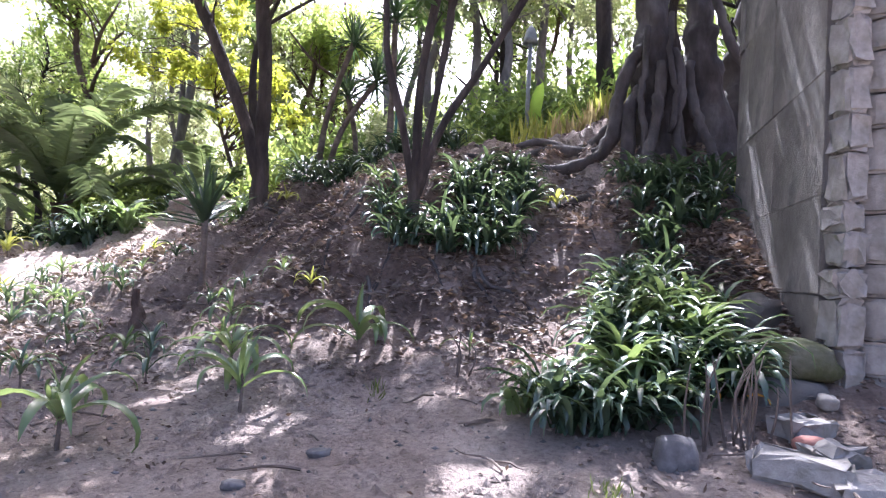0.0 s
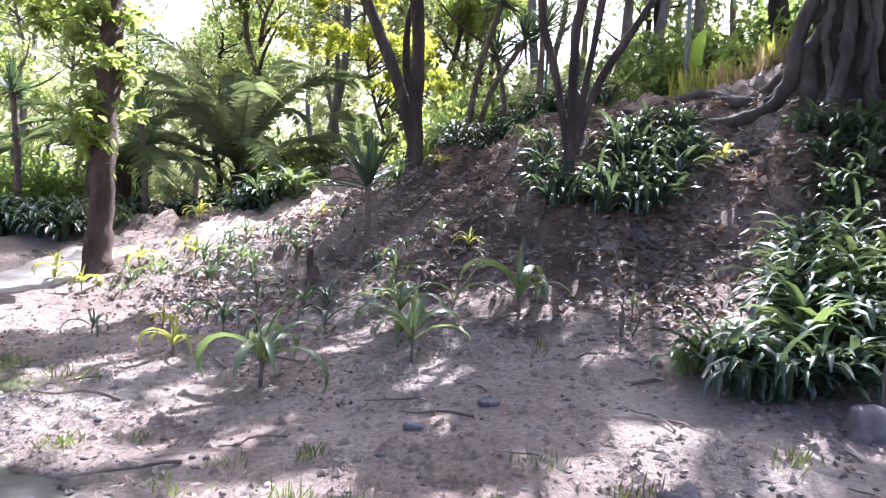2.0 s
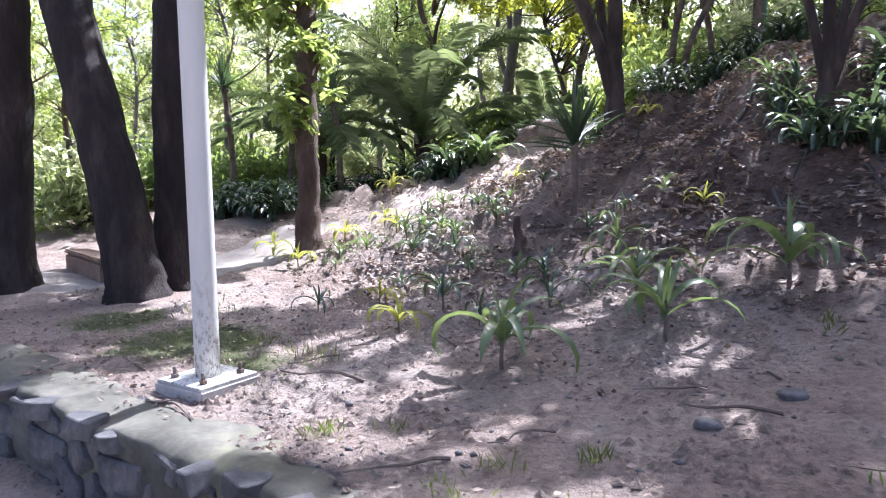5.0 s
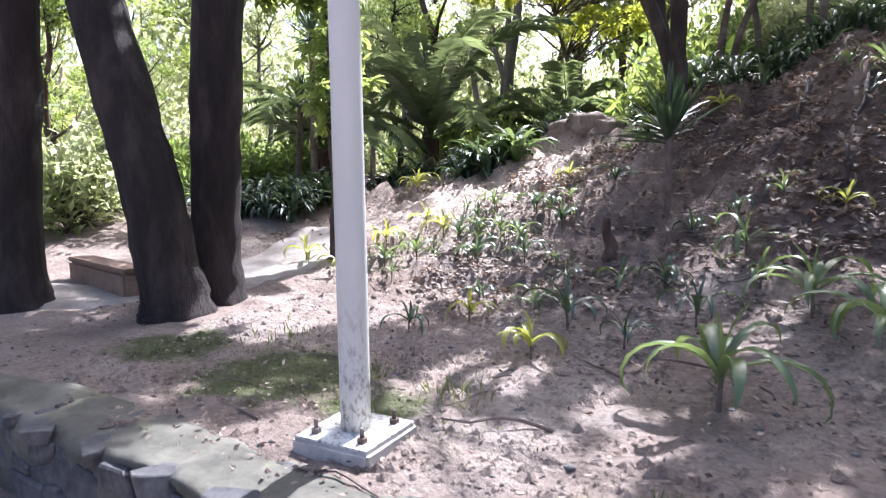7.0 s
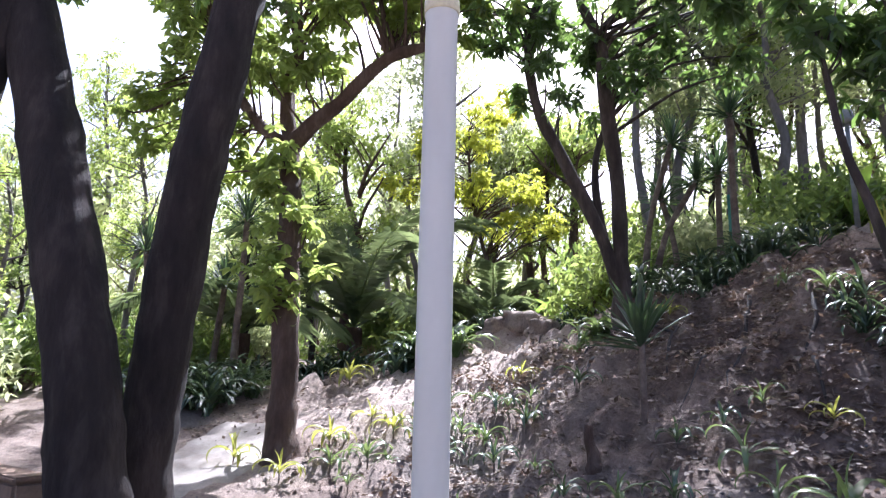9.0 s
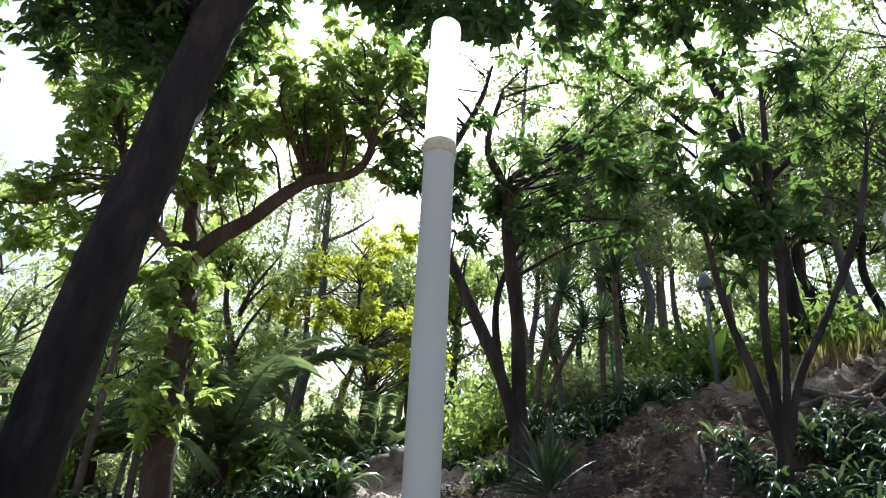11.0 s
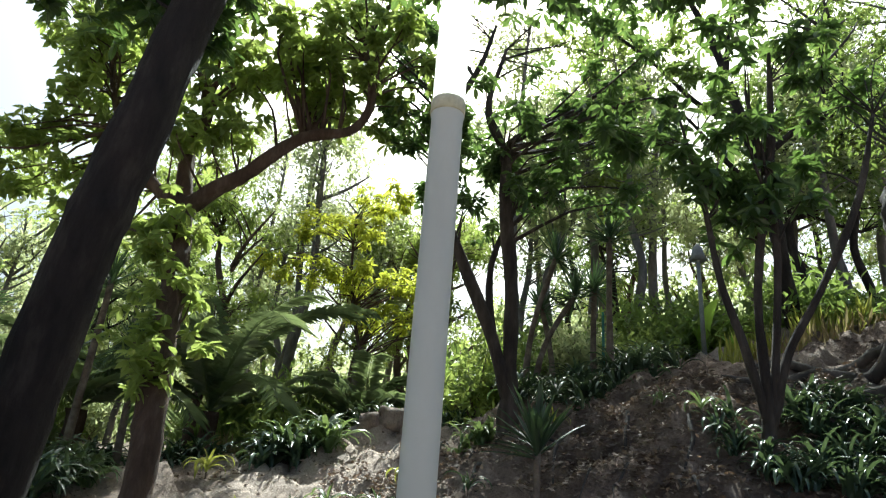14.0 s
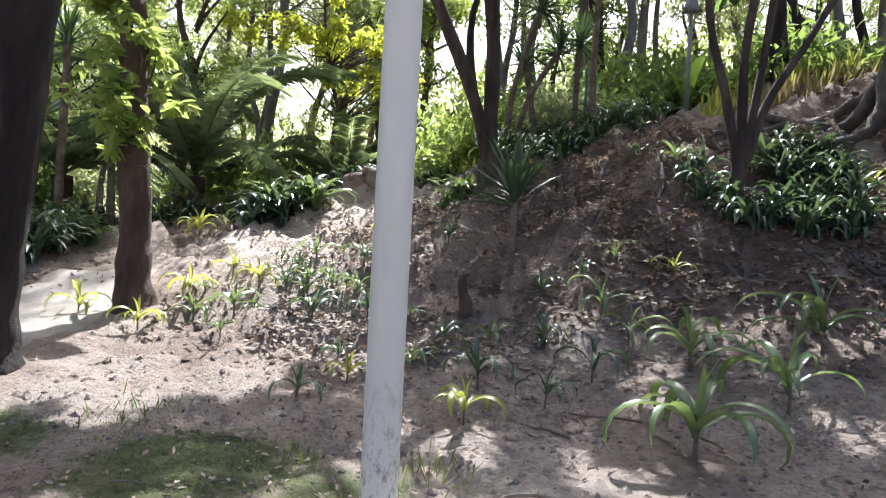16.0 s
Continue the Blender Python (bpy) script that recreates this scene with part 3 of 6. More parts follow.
# the low brown wall beyond the trunks
def low_wall():
    p = thing("low_wall", -11.02, 6.2, gz(-11.02, 6.2) - 0.04, "low brown masonry wall beside the footpath", "wall", turn=-20)
    tagged(p, kind="structure")
    bm = bmesh.new()
    bmesh.ops.create_cube(bm, size=1.0, matrix=Matrix.Diagonal((1.95, 0.28, 0.62, 1)))
    bmesh.ops.bevel(bm, geom=bm.edges[:], offset=0.03, segments=2, affect="EDGES")
    part("wall_body", bm, CLAY, p)
    bm = bmesh.new()
    bmesh.ops.create_cube(bm, size=1.0, matrix=Matrix.Translation((0, 0, 0.33)) @ Matrix.Diagonal((1.97, 0.30, 0.05, 1)))
    bmesh.ops.bevel(bm, geom=bm.edges[:], offset=0.015, segments=2, affect="EDGES")
    part("coping", bm, CLAY, p, "lighter worn coping")


low_wall()


# ---- the light column ----
def light_column(x, y):
    p = thing("light_column", x, y, 0.03, "tall white painted light column with an opal tube, flaking at its foot", "lamp post", turn=-4)
    bm = bmesh.new()
    bmesh.ops.create_cube(bm, size=1.0, matrix=Matrix.Translation((0, 0, -0.04)) @ Matrix.Diagonal((0.44, 0.44, 0.16, 1)))
    bmesh.ops.bevel(bm, geom=bm.edges[:], offset=0.015, segments=2, affect="EDGES")
    part("footing", bm, CONCRETE, p, "weathered concrete footing")
    bm = bmesh.new()
    bmesh.ops.create_cube(bm, size=1.0, matrix=Matrix.Translation((0, 0, 0.046)) @ Matrix.Diagonal((0.41, 0.41, 0.012, 1)))
    bmesh.ops.bevel(bm, geom=bm.edges[:], offset=0.003, segments=1, affect="EDGES")
    part("base_plate", bm, POST, p, "pale steel base plate")
    rings = [(0.052, 0.074), (0.3, 0.074), (1.2, 0.074), (2.2, 0.073), (2.87, 0.072), (2.895, 0.076), (2.91, 0.076)]
    v, f, c = tube([(0, 0, z, r) for z, r in rings], 32, raw=True)
    array_object("pole", v, np.vstack([f[:, [0, 1, 2]], f[:, [0, 2, 3]], c]), POST, p, "white painted steel pole, flaked near the foot", True)
    v, f, c = tube([(0, 0, 2.90, 0.079), (0, 0, 2.91, 0.080), (0, 0, 2.96, 0.080), (0, 0, 2.97, 0.078)], 32, raw=True)
    array_object("collar", v, np.vstack([f[:, [0, 1, 2]], f[:, [0, 2, 3]], c]), AMBER, p, "yellowed plastic collar", True)
    v, f, c = tube([(0, 0, 2.965, 0.075), (0, 0, 3.3, 0.075), (0, 0, 3.66, 0.075), (0, 0, 3.69, 0.072), (0, 0, 3.705, 0.06)], 32, raw=True)
    array_object("diffuser", v, np.vstack([f[:, [0, 1, 2]], f[:, [0, 2, 3]], c]), OPAL, p, "opal white plastic tube", True)
    for a in (45, 135, 225, 315):
        bx, by = 0.19 * math.cos(radians(a)), 0.19 * math.sin(radians(a))
        v, f, c = tube([(bx, by, 0.05, 0.011), (bx, by, 0.115, 0.011), (bx, by, 0.12, 0.008)], 10, raw=True)
        bolt = array_object("bolt", v, np.vstack([f[:, [0, 1, 2]], f[:, [0, 2, 3]], c]), RUST, p, "rusty anchor bolt", True)
        v, f, c = tube([(bx, by, 0.052, 0.024), (bx, by, 0.076, 0.024)], 6, raw=True)
        array_object("nut", v, np.vstack([f[:, [0, 1, 2]], f[:, [0, 2, 3]], c]), RUST, bolt)
    return p


light_column(-6.0, 3.7)


# ---- trees ----
def tree(name, limbs, bark, blobs, leaf, size, per, seed, label, group="", sides=12, lumps=0.3, spread=0.34, droop=0.25, slim=0.42, whorl=6):
    """A tree in world places. limbs: the trunk first, rows of (x, y, z, radius). blobs: (x, y, z, rx, ry, rz, clusters)."""
    rng = np.random.default_rng(seed)
    o = np.array(limbs[0][0][:3], float)
    p = thing(name, *o, label, "tree", group)
    rel = [[(a - o[0], b - o[1], c - o[2], r) for a, b, c, r in l] for l in limbs]
    low = [(rel[0][0][0], rel[0][0][1], -0.3, rel[0][0][3] * 1.15)] + rel[0]
    tubes_object("trunk", [low], bark, p, sides=sides + 4, steps=8, lumps=lumps)
    joints = np.vstack([spline(l, 6) for l in rel])
    joints = joints[joints[:, 2] > joints[:, 2].max() * 0.3] if len(joints) > 12 else joints
    twigs, pos, way = [], [], []
    for bx, by, bz, rx, ry, rz, n in blobs:
        d = unit(rng.normal(size=(n, 3))) * rng.uniform(0.25, 1.0, (n, 1)) ** 0.5
        for c in d * [rx, ry, rz] + np.array([bx, by, bz]) - o:
            near = joints[np.argmin(np.linalg.norm(joints[:, :3] - c + np.array([0, 0, 0.5]), axis=1))]
            a = near[:3]
            reach = np.linalg.norm(c - a)
            mid = a * 0.5 + c * 0.5 + rng.normal(size=3) * 0.10 * reach + np.array([0, 0, 0.08 * reach])
            r0 = min(near[3] * 0.5, 0.012 + 0.012 * reach)
            twigs.append([(*a, r0), (*mid, r0 * 0.65), (*c, r0 * 0.3)])
            for _ in range(4):
                e = c + unit(rng.normal(size=3) + (c - a) / max(reach, 0.1) * 0.6) * spread * rng.uniform(0.6, 1.3)
                k = max(2, per // 4)
                s = rng.uniform(0.1, 1.0, (k, 1))
                pos.append(c + (e - c) * s + rng.normal(size=(k, 3)) * spread * 0.16)
                w = unit(rng.normal(size=(k, 3))) + (e - c) / spread * 0.7 - np.array([0, 0, droop])
                way.append(w)
    if len(rel) > 1:
        for l in rel[1:]:
            tubes_object("limb", [l], bark, p, sides=sides, steps=6, lumps=lumps)
    if twigs:
        tagged(tubes_object("twig", twigs, bark, p, sides=4, steps=2), kind="stuff")
        pos, way = np.vstack(pos), np.vstack(way)
        if whorl:        # leaflets spread like fingers round the end of each stalk
            pos, axis = pos[::whorl], unit(rng.normal(size=(len(pos[::whorl]), 3)) * 0.55 + np.array([0, -0.15, 1.0]))
            u = unit(np.cross(axis, rng.normal(size=axis.shape)))
            w = np.cross(axis, u)
            a = np.arange(whorl)[None, :, None] * 2 * math.pi / whorl
            way = (u[:, None] * np.cos(a) + w[:, None] * np.sin(a) - 0.25 * axis[:, None] + rng.normal(size=(len(pos), whorl, 3)) * 0.15).reshape(-1, 3)
            pos = np.repeat(pos, whorl, 0)
        v, f = leaf_blades(pos, way, rng, size, size * slim, 0.15, 0.18 if whorl else 0.0, bool(whorl))
        array_object("crown", v, f, leaf, p)
    return p


tree("broadleaf_tree", [
    [(-9.0, 8.2, 0.15, 0.30), (-9.05, 8.25, 0.5, 0.20), (-9.12, 8.35, 1.2, 0.175), (-9.24, 8.5, 2.2, 0.165), (-9.4, 8.75, 3.2, 0.155), (-9.6, 9.0, 4.2, 0.15), (-9.68, 9.1, 4.7, 0.15)],
    [(-9.66, 9.06, 4.55, 0.13), (-9.25, 9.0, 4.85, 0.11), (-8.81, 9.0, 5.19, 0.10), (-8.19, 9.0, 5.74, 0.085), (-7.5, 9.0, 5.92, 0.07), (-7.29, 9.0, 6.5, 0.06), (-7.5, 9.1, 7.5, 0.045), (-7.2, 9.2, 8.4, 0.03)],
    [(-9.68, 9.1, 4.6, 0.12), (-9.85, 9.2, 5.5, 0.10), (-9.72, 9.25, 6.2, 0.085), (-10.1, 9.3, 7.4, 0.06), (-10.0, 9.3, 8.6, 0.03)],
    [(-9.66, 9.06, 4.5, 0.10), (-10.2, 9.0, 4.95, 0.085), (-10.9, 9.1, 5.9, 0.06), (-11.4, 9.3, 7.0, 0.04)],
], BARK_BROWN, [(-7.6, 9.2, 7.3, 1.4, 1.0, 1.2, 42), (-8.6, 9.2, 6.7, 0.9, 0.9, 0.8, 26), (-10.1, 9.3, 7.7, 1.5, 1.2, 1.2, 32), (-11.3, 9.2, 6.6, 1.0, 0.9, 0.9, 26), (-11.9, 9.5, 5.4, 0.9, 0.8, 0.8, 20), (-11.9, 9.5, 7.8, 1.0, 0.9, 0.8, 22), (-10.9, 9.3, 4.6, 0.7, 0.7, 0.5, 10), (-9.6, 8.9, 5.6, 0.9, 0.8, 0.5, 14),
                (-9.35, 8.55, 3.3, 0.55, 0.4, 0.6, 7), (-9.15, 8.3, 2.5, 0.55, 0.35, 0.35, 5), (-9.75, 8.9, 4.1, 0.6, 0.5, 0.4, 7)],
     LEAF_LIGHT, 0.17, 60, 3, "slender brown-barked tree with a forked trunk and light green leaves", spread=0.31, slim=0.5)

tree("dark_trunk_tree", [
    [(-9.20, 6.08, 0.05, 0.32), (-9.2, 6.08, 0.4, 0.26), (-9.13, 6.05, 1.2, 0.25), (-9.0, 6.0, 2.2, 0.24), (-8.85, 5.95, 3.2, 0.235), (-8.7, 5.98, 4.2, 0.23), (-8.6, 6.08, 5.3, 0.22), (-8.3, 6.1, 6.5, 0.20), (-7.6, 6.15, 7.2, 0.16), (-6.2, 6.1, 7.9, 0.11), (-4.6, 6.0, 8.3, 0.07), (-3.0, 5.9, 8.6, 0.03)],
    [(-8.5, 6.05, 5.5, 0.12), (-8.9, 6.3, 6.6, 0.10), (-9.3, 6.5, 7.4, 0.06), (-9.6, 6.6, 8.2, 0.03)],
    [(-7.7, 6.15, 7.1, 0.10), (-6.4, 6.8, 7.5, 0.08), (-4.8, 7.1, 7.6, 0.06), (-3.2, 7.3, 7.8, 0.04), (-2.0, 7.3, 8.0, 0.02)],
], BARK_DARK, [(-9.4, 6.3, 7.0, 1.0, 0.9, 1.0, 56), (-9.0, 6.7, 6.0, 0.6, 0.6, 0.5, 16), (-8.6, 7.0, 7.5, 0.9, 0.7, 0.5, 22), (-7.2, 7.2, 7.9, 1.0, 0.7, 0.6, 30), (-5.6, 7.1, 7.7, 1.1, 0.8, 0.8, 40), (-6.3, 6.9, 6.9, 0.4, 0.4, 0.25, 5), (-4.9, 7.0, 7.0, 0.35, 0.4, 0.3, 5), (-3.7, 7.4, 8.0, 1.2, 0.8, 0.7, 36), (-10.1, 6.6, 6.6, 0.9, 0.7, 0.7, 30), (-2.2, 7.3, 7.9, 1.0, 0.7, 0.6, 26)],
     LEAF_DARK, 0.18, 56, 4, "dark-barked trunk leaning out over the terrace, leaves in the shade", "pair of dark trunks", spread=0.4, lumps=0.13)

tree("dark_trunk_tree", [
    [(-9.12, 5.48, 0.05, 0.36), (-9.16, 5.46, 0.4, 0.29), (-9.3, 5.42, 1.2, 0.28), (-9.58, 5.4, 2.2, 0.26), (-9.95, 5.4, 3.3, 0.25), (-10.4, 5.4, 4.6, 0.22), (-10.8, 5.5, 5.8, 0.18), (-11.0, 5.8, 7.2, 0.12), (-11.0, 6.2, 8.8, 0.05)],
], BARK_DARK, [(-10.2, 6.2, 8.6, 1.6, 1.5, 1.0, 44), (-11.4, 6.0, 7.6, 1.0, 1.0, 0.8, 20)], LEAF_DARK, 0.18, 52, 5, "dark-barked trunk beside its twin on the terrace", "pair of dark trunks", spread=0.4, lumps=0.13)

tree("dark_trunk_tree", [
    [(-11.0, 5.2, 0.03, 0.34), (-11.0, 5.2, 0.35, 0.25), (-11.02, 5.25, 1.2, 0.22), (-10.9, 5.27, 2.2, 0.21), (-10.7, 5.2, 3.2, 0.20), (-10.5, 5.2, 4.5, 0.17), (-10.6, 5.4, 6.5, 0.12), (-10.9, 5.6, 8.2, 0.05)],
], BARK_DARK, [(-11.2, 6.0, 8.2, 1.6, 1.6, 0.9, 40), (-12.4, 6.4, 6.6, 1.0, 1.0, 0.8, 22)], LEAF_DARK, 0.18, 52, 6, "dark-barked tree at the edge of the footpath", lumps=0.13)

tree("multi_stem_tree", [
    [(-5.05, 10.15, 2.2, 0.15), (-5.05, 10.1, 2.75, 0.11), (-5.07, 10.1, 4.06, 0.105), (-5.21, 10.1, 5.44, 0.10), (-5.25, 10.1, 6.3, 0.085), (-5.55, 10.2, 7.2, 0.06), (-5.3, 10.2, 8.4, 0.03)],
    [(-5.05, 10.1, 2.5, 0.12), (-5.36, 10.1, 3.42, 0.095), (-5.81, 10.1, 4.45, 0.09), (-6.22, 10.1, 5.42, 0.08), (-6.28, 10.1, 6.67, 0.065), (-5.75, 10.1, 7.9, 0.05), (-5.5, 10.1, 8.8, 0.025)],
    [(-5.0, 10.1, 2.45, 0.09), (-5.3, 10.4, 3.4, 0.07), (-5.35, 10.5, 4.6, 0.05), (-5.0, 10.6, 5.6, 0.03)],
], BARK_STEM, [(-5.4, 10.0, 6.7, 1.4, 0.9, 0.8, 20), (-6.6, 10.1, 6.8, 0.9, 0.8, 0.8, 12), (-4.1, 10.0, 6.8, 1.1, 0.9, 0.9, 20), (-5.3, 10.2, 5.6, 1.2, 0.9, 0.6, 16), (-3.9, 10.2, 8.4, 1.2, 1.0, 0.9, 9), (-4.0, 10.1, 5.9, 1.0, 0.8, 0.6, 7), (-6.9, 10.3, 8.9, 0.7, 1.0, 0.9, 10), (-7.4, 10.2, 8.3, 1.0, 0.9, 0.8, 10), (-3.3, 10.1, 7.6, 1.0, 0.9, 0.8, 7)],
     LEAF_DARK, 0.17, 56, 7, "several dark stems rising together from the bank, broad dark leaves", "stems on the bank", sides=8, spread=0.28)

tree("multi_stem_tree", [
    [(-2.63, 7.85, 1.85, 0.095), (-2.61, 7.8, 2.3, 0.06), (-2.61, 7.8, 3.42, 0.047), (-2.45, 7.8, 4.47, 0.047), (-2.27, 7.8, 5.4, 0.047), (-2.1, 7.9, 6.8, 0.023)],
    [(-2.62, 7.8, 2.1, 0.05), (-2.81, 7.8, 2.95, 0.047), (-3.0, 7.8, 3.66, 0.039), (-3.1, 7.9, 4.8, 0.027), (-3.3, 8.0, 6.0, 0.016)],
    [(-2.6, 7.8, 2.1, 0.05), (-2.4, 7.8, 3.44, 0.039), (-2.31, 7.85, 4.48, 0.043), (-2.45, 7.9, 6.2, 0.023)],
    [(-2.59, 7.8, 2.1, 0.055), (-2.35, 7.8, 2.87, 0.047), (-1.91, 7.8, 3.61, 0.039), (-1.35, 7.8, 4.71, 0.043), (-0.9, 7.9, 6.0, 0.023)],
], BARK_STEM, [(-2.6, 8.0, 5.4, 1.5, 0.8, 0.6, 9), (-1.2, 8.0, 6.4, 1.1, 0.7, 0.6, 6), (-3.6, 8.1, 6.0, 1.1, 0.7, 0.7, 6), (-2.2, 8.1, 6.8, 1.8, 0.8, 0.6, 6), (-0.3, 8.1, 7.0, 1.2, 0.8, 0.6, 4), (-2.7, 7.9, 4.6, 0.8, 0.6, 0.5, 14)],
     LEAF_DARK, 0.20, 52, 8, "thin dark stems fanning out from the bank, broad dark leaves", "stems on the bank", sides=8, spread=0.27)

# the tall tree whose boughs spread over the bank
tree("tall_spreading_tree", [
    [(0.9, 13.2, 3.9, 0.192), (0.7, 13.2, 5.5, 0.156), (0.5, 13.1, 7.5, 0.132), (0.0, 13.0, 9.3, 0.114), (-0.4, 13.0, 11.0, 0.084), (-1.1, 12.9, 12.6, 0.048), (-1.9, 12.6, 13.8, 0.024)],
    [(0.35, 13.1, 8.2, 0.078), (1.2, 12.6, 8.9, 0.066), (2.2, 12.2, 9.2, 0.048), (3.2, 12.0, 10.0, 0.024)],
    [(0.1, 13.0, 9.0, 0.066), (-0.9, 12.8, 9.3, 0.054), (-2.0, 12.4, 10.0, 0.042), (-3.2, 12.0, 10.6, 0.024)],
    [(-0.2, 13.0, 10.2, 0.060), (-0.1, 12.7, 11.6, 0.042), (0.4, 12.4, 13.0, 0.024)],
    [(0.5, 13.1, 7.4, 0.060), (-0.6, 12.4, 7.7, 0.048), (-1.6, 12.0, 8.5, 0.030), (-2.6, 11.8, 8.9, 0.018)],
], BARK_DARK, [(-1.7, 12.4, 13.1, 2.0, 1.5, 1.0, 11), (-2.8, 12.0, 10.6, 1.6, 1.2, 0.9, 10), (0.6, 12.4, 13.0, 1.8, 1.3, 1.0, 6), (2.6, 12.0, 10.2, 1.6, 1.2, 0.9, 20), (-1.8, 11.8, 8.8, 1.3, 1.0, 0.7, 12), (-3.2, 11.9, 8.5, 1.0, 0.9, 0.6, 7), (-0.6, 12.4, 11.4, 1.6, 1.2, 0.8, 4), (2.2, 12.0, 12.2, 1.5, 1.2, 0.8, 15)],
     LEAF_MID, 0.15, 60, 9, "tall dark tree with boughs spread wide over the bank", sides=10, spread=0.33)

tree("young_yellow_tree", [
    [(-7.72, 17.15, 2.39, 0.06), (-7.86, 17.15, 3.35, 0.05), (-8.40, 17.15, 4.97, 0.05), (-8.67, 17.15, 6.45, 0.04), (-8.73, 17.15, 7.94, 0.02)],
], BARK_BROWN, [(-8.07, 17.15, 6.18, 2.02, 1.07, 0.36, 26), (-9.15, 17.15, 7.54, 1.49, 0.95, 0.36, 19), (-7.39, 17.15, 5.10, 1.36, 0.83, 0.30, 16), (-10.09, 17.15, 6.45, 1.21, 0.83, 0.36, 13), (-7.92, 17.15, 8.48, 0.94, 0.71, 0.36, 13)],
     LEAF_YELLOW, 0.18, 60, 10, "young slender tree with yellow-green leaves lit from behind", sides=8, spread=0.32, slim=0.35)


# ---- the old fig tree and its roots ----
def fig_tree():
    b = (0.7, 9.5, 3.2)
    p = thing("fig_tree", *b, "old grey fig tree clasping the bank with snaking roots", "tree")
    rel = lambda l: [(x - b[0], y - b[1], z - b[2], r) for x, y, z, r in l]
    tubes_object("trunk", [rel([(0.6, 9.5, 2.7, 0.42), (0.58, 9.5, 3.6, 0.30), (0.5, 9.5, 4.6, 0.25), (0.46, 9.5, 5.6, 0.22), (0.95, 9.7, 6.5, 0.18), (1.8, 9.9, 8.0, 0.13), (2.5, 10.0, 9.6, 0.06)])], BARK_FIG, p, sides=24, steps=10, lumps=0.7)
    tubes_object("trunk", [rel([(1.35, 9.7, 2.8, 0.48), (1.32, 9.7, 3.8, 0.32), (1.22, 9.7, 4.8, 0.22), (1.3, 9.8, 5.8, 0.2), (1.9, 10.0, 7.3, 0.17), (2.9, 10.2, 9.6, 0.1)])], BARK_FIG, p, sides=24, steps=10, lumps=0.7)
    tubes_object("trunk", [rel([(2.2, 9.9, 2.4, 0.65), (2.15, 9.9, 3.8, 0.5), (2.25, 9.9, 5.2, 0.38), (2.4, 10.0, 7.0, 0.34), (2.6, 10.2, 9.5, 0.25)])], BARK_FIG, p, sides=24, steps=10, lumps=0.7)
    rng = np.random.default_rng(5)
    def root(pts, lift=0.03):
        c = spline([(x, y, gz(x, y) + lift if z is None else z, r) for x, y, z, r in pts], 6)
        c[:, :2] += rng.normal(size=(len(c), 2)) * 0.012
        return rel([tuple(q) for q in c])
    N = None
    lists = [
        root([(0.35, 9.35, 4.5, 0.12), (0.15, 9.3, 4.25, 0.12), (-0.02, 9.25, 3.75, 0.12), (-0.08, 9.2, 3.3, 0.13), (-0.3, 9.2, N, 0.12), (-0.9, 9.4, N, 0.10), (-1.6, 9.6, N, 0.06)]),
        root([(0.3, 9.4, 3.9, 0.13), (0.12, 9.2, 3.5, 0.13), (0.0, 8.9, N, 0.12), (-0.45, 8.7, N, 0.10), (-0.95, 8.75, N, 0.08), (-1.5, 8.95, N, 0.05)]),
        root([(0.5, 9.15, 4.2, 0.10), (0.45, 9.05, 3.7, 0.10), (0.35, 8.9, 3.2, 0.10), (0.1, 8.6, N, 0.09), (-0.3, 8.3, N, 0.06), (-0.6, 8.1, N, 0.03)]),
        root([(0.7, 9.2, 4.4, 0.09), (0.75, 9.1, 3.8, 0.09), (0.65, 8.95, 3.3, 0.09), (0.75, 8.6, N, 0.08), (0.6, 8.2, N, 0.05)]),
        root([(0.95, 9.35, 4.3, 0.09), (0.95, 9.2, 3.7, 0.09), (1.05, 8.95, 3.2, 0.09), (1.15, 8.5, N, 0.07), (1.2, 8.0, N, 0.04)]),
        root([(1.3, 9.35, 5.2, 0.08), (1.45, 9.3, 4.6, 0.09), (1.65, 9.2, 4.2, 0.09), (1.8, 9.1, 3.5, 0.08), (1.9, 8.8, N, 0.06)]),
        root([(0.3, 9.7, 3.8, 0.14), (-0.1, 9.9, N, 0.13), (-0.7, 10.1, N, 0.11), (-1.3, 10.1, N, 0.09), (-2.0, 10.3, N, 0.05)]),
        root([(0.2, 9.8, 3.6, 0.10), (-0.3, 10.4, N, 0.10), (-0.9, 10.8, N, 0.09), (-1.6, 11.2, N, 0.06)]),
        root([(0.62, 9.14, 4.9, 0.05), (0.58, 9.1, 4.3, 0.05), (0.66, 9.0, 3.7, 0.05), (0.55, 8.85, 3.2, 0.05)]),
        root([(0.3, 9.2, 4.7, 0.06), (0.28, 9.15, 4.1, 0.06), (0.22, 9.05, 3.6, 0.06), (0.3, 8.8, N, 0.05)]),
        root([(-0.95, 8.75, N, 0.06), (-0.9, 8.3, N, 0.05), (-1.15, 7.9, N, 0.03)]),
    ]
    for l in lists:
        l = [(x, y, z, r * 0.75) for x, y, z, r in l]
        tubes_object("root", [l], BARK_FIG, p, sides=10, raw=True, lumps=0.35)
    rng = np.random.default_rng(6)
    tw, pos, way = [], [], []
